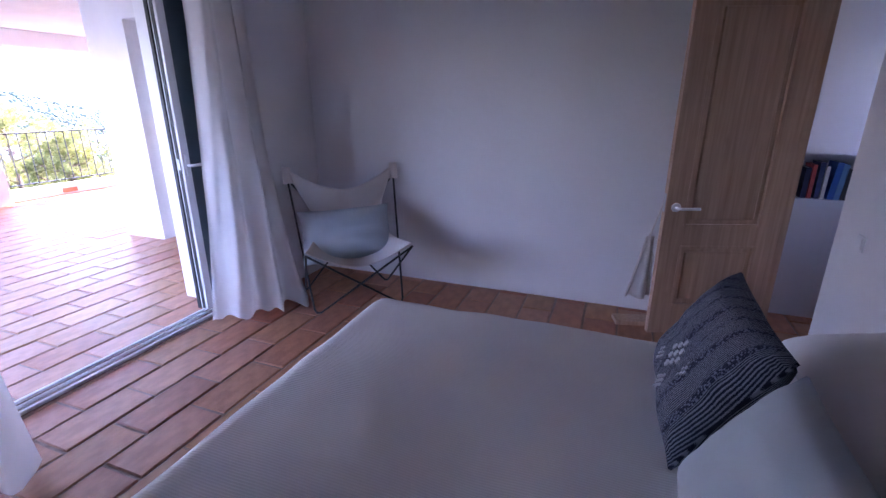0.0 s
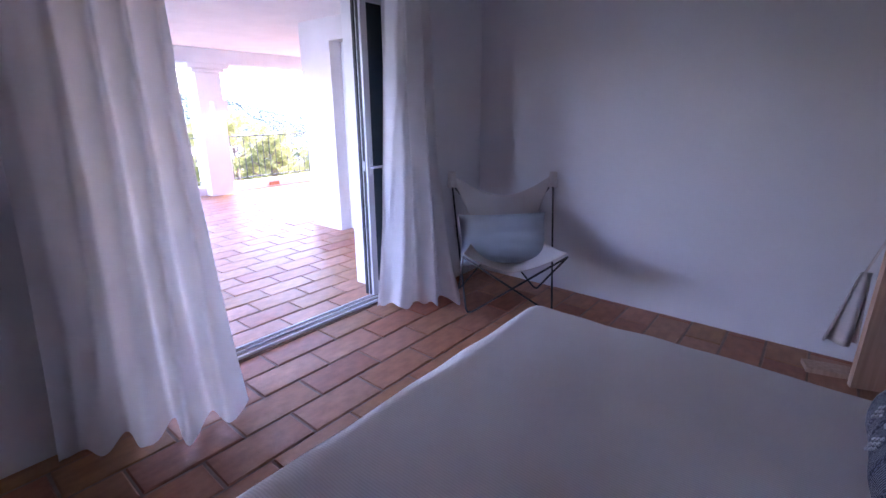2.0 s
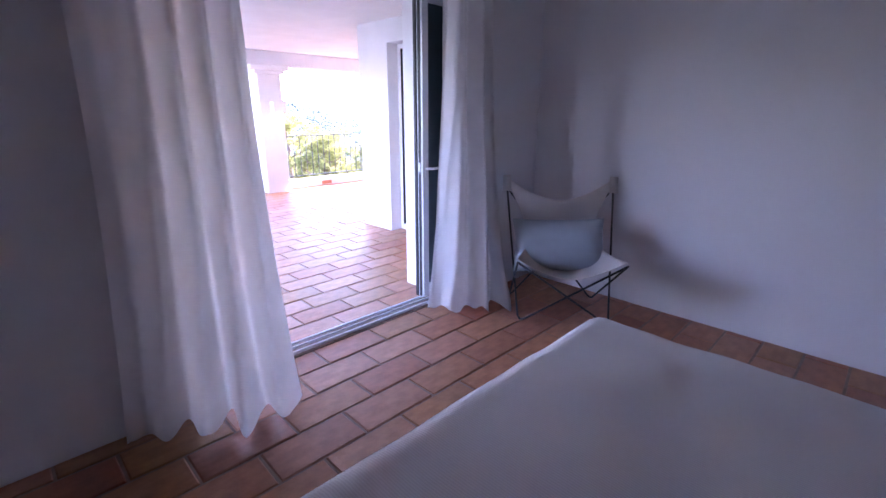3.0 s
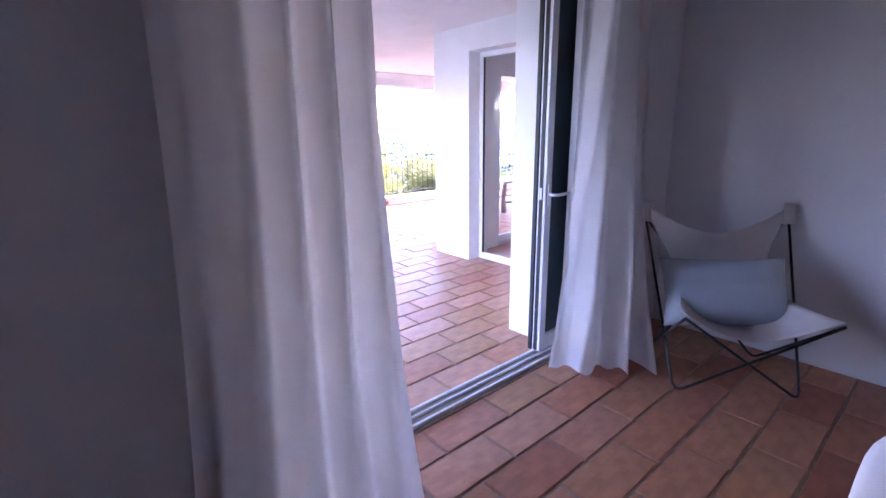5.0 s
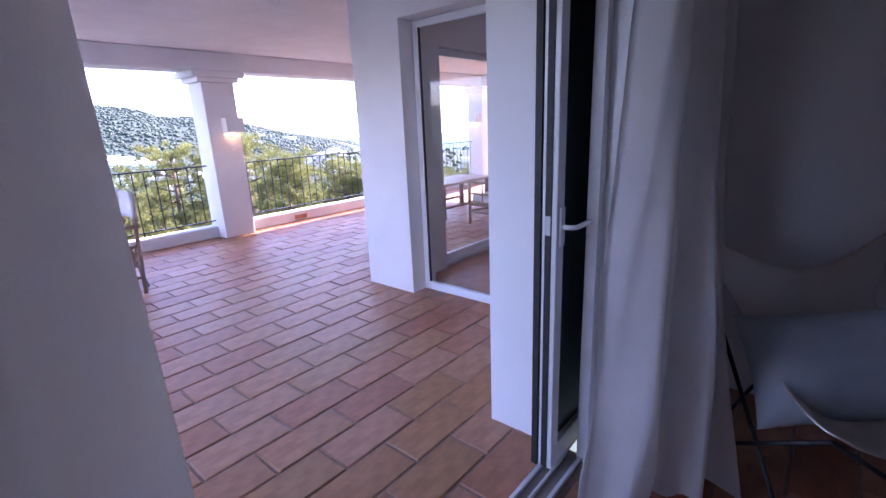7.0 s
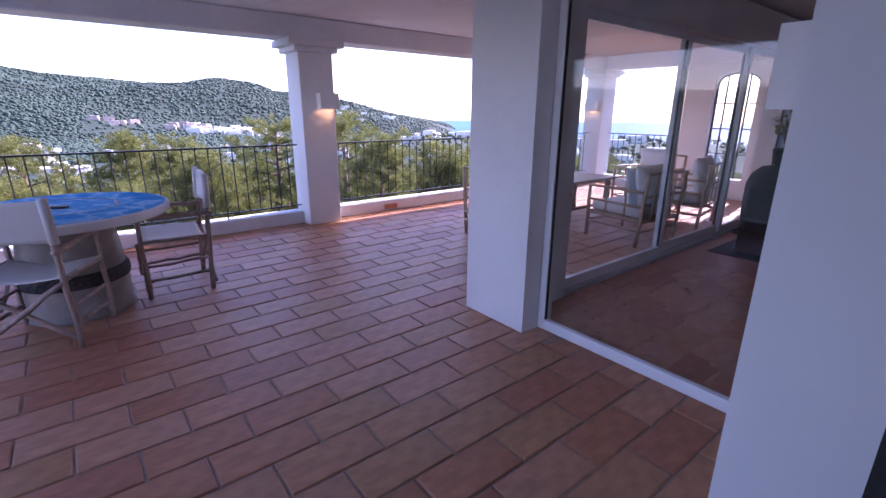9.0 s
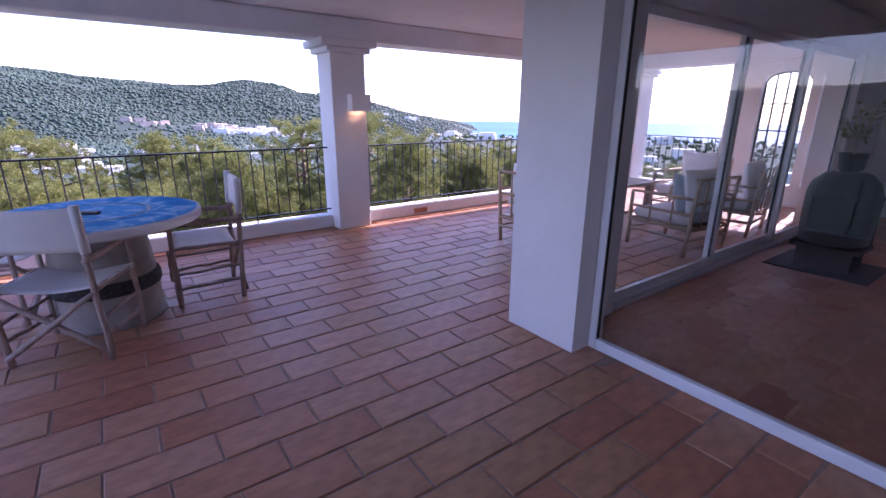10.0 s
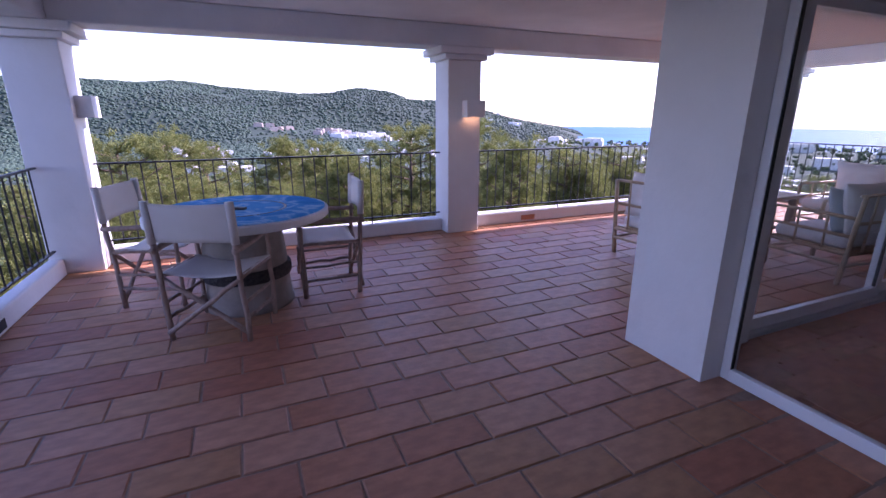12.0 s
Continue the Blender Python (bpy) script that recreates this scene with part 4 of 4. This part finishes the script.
def height(x, y):
    """Height of the land at a place, numpy arrays."""
    dx, dy = x - EYE0[0], y - EYE0[1]
    r = np.hypot(dx, dy)
    yaw = np.degrees(np.arctan2(-dx, dy))
    ridge = np.interp(yaw, RIDGE_YAW, RIDGE_Z)
    near = np.interp(r, (0, 9, 14, 40, 120, 400, 800, 1300), (-5, -5, -8, -17, -32, -56, -72, -78))
    s = np.clip((r - 1300) / 1750, 0, 1)
    s = s * s * (3 - 2 * s)
    land = near * (1 - s) + ridge * s
    wob = np.sin(x * 0.0041 + 1.3) * np.cos(y * 0.0053) * 16 + np.sin(x * 0.011 - y * 0.009) * 6
    land = land + wob * np.clip((r - 400) / 1200, 0, 1) * np.clip((yaw - 50) / 15, 0.15, 1)
    spur = 75 * np.exp(-((yaw - 72) / 16) ** 2 - ((r - 2050) / 420) ** 2) + 60 * np.exp(-((yaw - 96) / 12) ** 2 - ((r - 2000) / 380) ** 2)
    land = land + spur
    gully = np.sin(yaw * 0.55 + 1.2 * np.sin(r * 0.0021)) + 0.6 * np.sin(yaw * 1.27 + r * 0.0016)
    land = land + 6 * gully * np.clip((r - 1650) / 500, 0, 1) * np.clip((2700 - r) / 500, 0, 1) * np.clip((yaw - 62) / 8, 0, 1)
    land = land + 30 * np.exp(-((r - 720) / 260) ** 2) * np.clip((60 - yaw) / 6, 0, 1)
    bay = np.clip((r - 700) / 700, 0, 1) * np.clip((54 - yaw) / 10, 0, 1)
    bay = bay * (r < 2600) + np.clip((r - 700) / 700, 0, 1) * np.clip((50 - yaw) / 3, 0, 1) * (r >= 2600)
    return land - 60 * bay - np.clip((r - 3300) / 900, 0, 1) * 60


def polar_land():
    yaws = np.radians(np.linspace(-180, 180, 361))
    rs = np.concatenate([np.linspace(0.5, 60, 16), np.geomspace(70, 4900, 95)])
    R, A = np.meshgrid(rs, yaws, indexing="ij")
    X, Y = EYE0[0] - R * np.sin(A), EYE0[1] + R * np.cos(A)
    Z = height(X, Y)
    nr, na = R.shape
    verts = np.stack([X, Y, Z], -1).reshape(-1, 3)
    i = np.arange(nr - 1)[:, None] * na + np.arange(na - 1)[None]
    faces = np.stack([i, i + 1, i + na + 1, i + na], -1).reshape(-1, 4)
    me = bpy.data.meshes.new("ground")
    me.from_pydata(verts.tolist(), [], faces.tolist())
    me.shade_smooth()
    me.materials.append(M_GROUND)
    return tagged(new("ground", me), "wooded hills falling to a valley and a bay", "ground", "", "structure")


polar_land()
sea = bmesh.new()
bmesh.ops.create_circle(sea, cap_ends=True, radius=4950, segments=96, matrix=Matrix.Translation((0, 0, -101)))
structure("water", sea, M_SEA, "blue sea in the bay out to the horizon", "sea")


def blob_mesh(name, places, sizes, material, sub, label, seed):
    """Many small rough crowns in one mesh."""
    bm = bmesh.new()
    bmesh.ops.create_icosphere(bm, subdivisions=sub, radius=1)
    v0 = np.array([v.co[:] for v in bm.verts])
    f0 = np.array([[v.index for v in f.verts] for f in bm.faces])
    bm.free()
    rng = np.random.default_rng(seed)
    n = len(places)
    jit = 1 + rng.uniform(-0.32, 0.32, (n, len(v0), 1))
    sc = np.asarray(sizes)[:, None, None] * np.stack([rng.uniform(0.8, 1.2, n), rng.uniform(0.8, 1.2, n), rng.uniform(0.6, 0.95, n)], -1)[:, None, :]
    verts = (v0[None] * jit * sc + np.asarray(places)[:, None, :]).reshape(-1, 3)
    faces = (f0[None] + (np.arange(n) * len(v0))[:, None, None]).reshape(-1, 3)
    me = bpy.data.meshes.new(name)
    me.from_pydata(verts.tolist(), [], faces.tolist())
    me.materials.append(material)
    if sub == 1:
        me.shade_smooth()
    return tagged(new(name, me), label, "woods", "", "stuff")


def scatter(n, r0, r1, y0, y1, seed, power=1.0):
    rng = np.random.default_rng(seed)
    r = r0 * (r1 / r0) ** (rng.random(n) ** power)
    a = np.radians(rng.uniform(y0, y1, n))
    x, y = EYE0[0] - r * np.sin(a), EYE0[1] + r * np.cos(a)
    return x, y, r, np.degrees(a), rng


x, y, r, a, rng = scatter(13000, 45, 900, 2, 128, 5)
z = height(x, y)
size = rng.uniform(0.8, 2.0, len(x)) * np.interp(r, (45, 200, 900), (0.8, 1.1, 1.5))
lift = rng.uniform(1.5, 6.5, len(x))
keep = z > -100
blob_mesh("pine_wood", np.stack([x, y, z + lift], -1)[keep], size[keep], M_FOREST, 2, "dense green pine wood on the slope", 6)
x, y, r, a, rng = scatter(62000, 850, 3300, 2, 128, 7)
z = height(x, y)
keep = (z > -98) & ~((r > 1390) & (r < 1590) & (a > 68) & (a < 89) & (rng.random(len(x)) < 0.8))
blob_mesh("hazed_pine_wood", np.stack([x, y, z + 1.5], -1)[keep], (rng.uniform(3.0, 6.5, len(x)) * np.interp(r, (850, 3300), (0.75, 1.5)))[keep], M_FAR_HAZED, 1, "dark pine forest covering the far hills", 8)


# white houses in the valley
def far_house(w, d, h, storeys, material, label):
    hs = thing("house", label, "house", "houses in the valley")
    part("wall", boxes((-w / 2, w / 2, -d / 2, d / 2, -4, h), (-w / 2 - 2, -w / 2, -d / 3, d / 3, -4, h * 0.6)), material, hs)
    part("roof", boxes((-w / 2 - 0.3, w / 2 + 0.3, -d / 2 - 0.3, d / 2 + 0.3, h, h + 0.4)), material, hs)
    for s in range(storeys):
        z = 0.9 + s * 3
        for k in range(max(2, int(w / 4))):
            x0 = -w / 2 + (k + 0.5) * w / max(2, int(w / 4))
            part("window", boxes((x0 - 0.8, x0 + 0.8, -d / 2 - 0.05, -d / 2 + 0.05, z, z + 1.5)), M_UNLIT_PANE, hs)
    return hs


protos = [far_house(13, 9, 6, 2, M_HOUSE, "white flat-roofed villa among the pines"), far_house(20, 10, 6, 2, M_HOUSE, "long white flat-roofed house in the valley"), far_house(26, 11, 9, 3, M_HOUSE, "white apartment block in the valley"), far_house(24, 11, 8, 2, M_HOUSE_P, "pink rendered apartment block in the valley")]
rnd = random.Random(12)


def set_house(i, yaw, r, first=[True] * 4):
    ax, ay = EYE0[0] - r * math.sin(radians(yaw)), EYE0[1] + r * math.cos(radians(yaw))
    zz = float(height(np.array([ax]), np.array([ay]))[0])
    if zz < -97:
        return
    m = pose(ax, ay, zz + rnd.uniform(2, 5), 0, 0, yaw + 180 + rnd.uniform(-35, 35))
    if first[i]:
        protos[i].matrix_basis = m
        first[i] = False
    else:
        copy_thing(protos[i], m)


for k in range(75):
    set_house(rnd.choice((0, 0, 1)), rnd.uniform(46, 98), rnd.uniform(620, 1100))
for k in range(70):
    set_house(rnd.choice((0, 1, 2)), rnd.uniform(70, 80), rnd.uniform(1420, 1570))
for k in range(16):
    set_house(3, rnd.uniform(78, 88), rnd.uniform(1460, 1570))
for k in range(5):
    set_house(rnd.choice((0, 3)), rnd.uniform(92, 97), rnd.uniform(1050, 1180))
for k in range(30):
    set_house(rnd.choice((0, 1)), rnd.uniform(55, 64), rnd.uniform(1700, 2700))
for k in range(22):
    set_house(rnd.choice((0, 1)), rnd.uniform(12, 48), rnd.uniform(300, 700))


# near pines
def pine_meshes(seed, tall):
    rnd = random.Random(seed)
    tr = bmesh.new()
    lean = Vector((rnd.uniform(-0.6, 0.6), rnd.uniform(-0.6, 0.6), 0))
    add_tube(tr, [Vector((0, 0, -1)), lean * 0.2 + Vector((0, 0, tall * 0.3)), lean * 0.6 + Vector((0, 0, tall * 0.65)), lean + Vector((0, 0, tall * 0.96))], 0.2, 0.04, 9)
    tips = []
    for i in range(34):
        f = 0.28 + 0.7 * (i / 34)
        base = lean * f + Vector((0, 0, tall * f))
        yaw = i * 2.4 + rnd.uniform(-0.4, 0.4)
        L = tall * 0.33 * (1.12 - f) ** 0.6 * rnd.uniform(0.65, 1.15)
        mid = base + Vector((math.cos(yaw), math.sin(yaw), 0.25)) * L * 0.55
        end = base + Vector((math.cos(yaw + 0.2), math.sin(yaw + 0.2), 0.45)) * L
        add_tube(tr, [base, mid, end], 0.05, 0.012, 5)
        for q in range(15):
            s = rnd.uniform(0.3, 1.05)
            p = base.lerp(mid, s * 2) if s < 0.5 else mid.lerp(end, s * 2 - 1)
            tips.append(p + Vector((rnd.gauss(0, 0.26), rnd.gauss(0, 0.26), rnd.gauss(0.08, 0.16))))
    verts, faces = [], []
    for p in tips:
        for k in range(64):
            d = Vector((rnd.gauss(0, 1), rnd.gauss(0, 1), rnd.gauss(0.35, 0.8))).normalized()
            s = d.cross(Vector((rnd.gauss(0, 1), rnd.gauss(0, 1), rnd.gauss(0, 1)))).normalized() * rnd.uniform(0.007, 0.014)
            o = p + Vector((rnd.gauss(0, 0.07), rnd.gauss(0, 0.07), rnd.gauss(0, 0.06)))
            L = rnd.uniform(0.12, 0.24)
            i = len(verts)
            verts += [o - s, o + s, o + d * L]
            faces.append((i, i + 1, i + 2))
    me = bpy.data.meshes.new("crown")
    me.from_pydata([v[:] for v in verts], [], faces)
    me.materials.append(M_NEEDLE)
    return tr, me


pines = []
for k, tall in enumerate((9.5, 8.0, 7.0)):
    tr, crown = pine_meshes(50 + k, tall)
    t = thing("pine_tree", "green Mediterranean pine below the terrace", "tree", "pines below the terrace")
    part("trunk", tr, M_BARK, t, "", True)
    new("crown", crown).parent = t
    pines.append([t, tall, True])


def set_pine(k, yaw, r, top, turn):
    """A pine whose tip stands at the height top."""
    t, tall, first = pines[k]
    ax, ay = EYE0[0] - r * math.sin(radians(yaw)), EYE0[1] + r * math.cos(radians(yaw))
    m = pose(ax, ay, top - tall, 0, 0, turn)
    if first:
        t.matrix_basis = m
        pines[k][2] = False
    else:
        copy_thing(t, m)


rp = random.Random(4)
for yaw, r, top in ((71, 19, 0.9), (60, 15, 0.5), (62.5, 19, 1.2), (102, 18, 0.7), (98, 21, 0.6), (93.5, 25, 0.1), (87, 24, 0.2), (81, 27, -0.1), (51, 24, -0.3), (45, 28, -0.5)):
    set_pine(rp.randrange(3), yaw, r, top, rp.uniform(0, 360))
for k in range(66):
    yaw = 4 + 118 * ((k * 0.618) % 1)
    r = 13 + 40 * ((k * 0.377) % 1) ** 1.3
    top = np.interp(r, (13, 30, 53), (-1.2, -1.9, -5.5)) + rp.uniform(-1.2, 0.7)
    if yaw > 75:
        top += 0.7
    set_pine(rp.randrange(3), yaw, r, float(top), rp.uniform(0, 360))


# ---- floors: terracotta tiles laid in running bond, long side along y ----
def tile_data(seed, w, l, t=0.02):
    rnd = random.Random(seed)
    c = 0.006
    ring = lambda k, z, j: [(sx * (w / 2 - k) + rnd.uniform(-j, j), sy * (l / 2 - k) + rnd.uniform(-j, j), z + rnd.uniform(-j, j) * 0.5) for sx, sy in ((-1, -1), (1, -1), (1, 1), (-1, 1))]
    v = ring(0, -t, 0) + ring(0, -0.006, 0.0015) + ring(c, 0, 0.002)
    f = [(8, 9, 10, 11)] + [(a + b, a + (b + 1) % 4, a + 4 + (b + 1) % 4, a + 4 + b) for a in (0, 4) for b in range(4)]
    return v, f


def tiled_floor(name, x0, x1, y0, y1, near, label, px, py, ox, oy, gap=0.012):
    """Slab of mortar with tiles. near: (x, y, radius) of the part that the walk passes."""
    slab = structure(name, boxes((x0, x1, y0, y1, -0.12, -0.007)), M_GROUT, label, "floor")
    meshes = []
    for s in range(6):
        v, f = tile_data(s + 1, px - gap, py - gap)
        me = bpy.data.meshes.new("tile")
        me.from_pydata(v, [], f)
        me.materials.append(M_TILE)
        meshes.append(me)
    rnd = random.Random(9)
    spots = []
    i0, i1 = math.floor((x0 - ox) / px) , math.ceil((x1 - ox) / px)
    for i in range(i0, i1):
        shift = oy + (0.5 * py if i % 2 else 0) + rnd.uniform(-0.012, 0.012)
        cx = ox + (i + 0.5) * px
        for j in range(math.floor((y0 - shift) / py) - 1, math.ceil((y1 - shift) / py) + 1):
            a, b = max(y0, shift + j * py), min(y1, shift + (j + 1) * py)
            xa, xb = max(x0, cx - px / 2), min(x1, cx + px / 2)
            if b - a < 0.05 or xb - xa < 0.03:
                continue
            spots.append(((xa + xb) / 2, (a + b) / 2, (xb - xa - gap) / (px - gap), (b - a - gap) / (py - gap)))
    spots.sort(key=lambda s: math.hypot(s[0] - near[0], s[1] - near[1]))
    verts, faces = [], []
    for k, (cx, cy, sx, sy) in enumerate(spots):
        m = Matrix.Translation((cx, cy, rnd.uniform(-0.0015, 0.0015))) @ pose(0, 0, 0, rnd.uniform(-0.35, 0.35), rnd.uniform(-0.5, 0.5), rnd.uniform(-0.5, 0.5)) @ Matrix.Diagonal((sx, sy, 1, 1))
        if k < 300:
            ob = new("tile", meshes[k % 6])
            ob.parent = slab
            ob.matrix_basis = m
        else:
            v, f = tile_data(k, px - gap, py - gap)
            i = len(verts)
            verts += [(m @ Vector(p))[:] for p in v]
            faces += [tuple(q + i for q in g) for g in f]
    if verts:
        me = bpy.data.meshes.new("tiles_rest")
        me.from_pydata(verts, [], faces)
        me.materials.append(M_TILE_J)
        ob = tagged(new("tiles_rest", me), "terracotta tiles", "", "", "stuff")
        ob.parent = slab
    return slab


tiled_floor("floor_terrace", -8.65, -2.715, TS, TN, (-5.0, 2.2), "worn terracotta tiles laid in running bond on the terrace", 0.2145, 0.425, -4.643, 1.5145, 0.01)
tiled_floor("floor_bedroom", -2.555, 2.3, YS, 3.88, (-1.5, 1.6), "worn terracotta tiles in the bedroom", 0.2215, 0.43, -2.56, 1.586)
tiled_floor("floor_living", -4.8, 0.3, 3.75, 10.2, (-4.0, 5.2), "terracotta tiles in the living room", 0.26, 0.42, -4.8, 3.8)
structure("floor_threshold", boxes((-2.713, -2.557, OP0 - 0.4, 2.4, -0.12, -0.001), (-4.8, -2.97, 3.44, 3.749, -0.12, -0.002), (-5.15, -4.801, 4.16, 8.75, -0.12, -0.008)), M_GROUT, "mortar threshold", "floor")
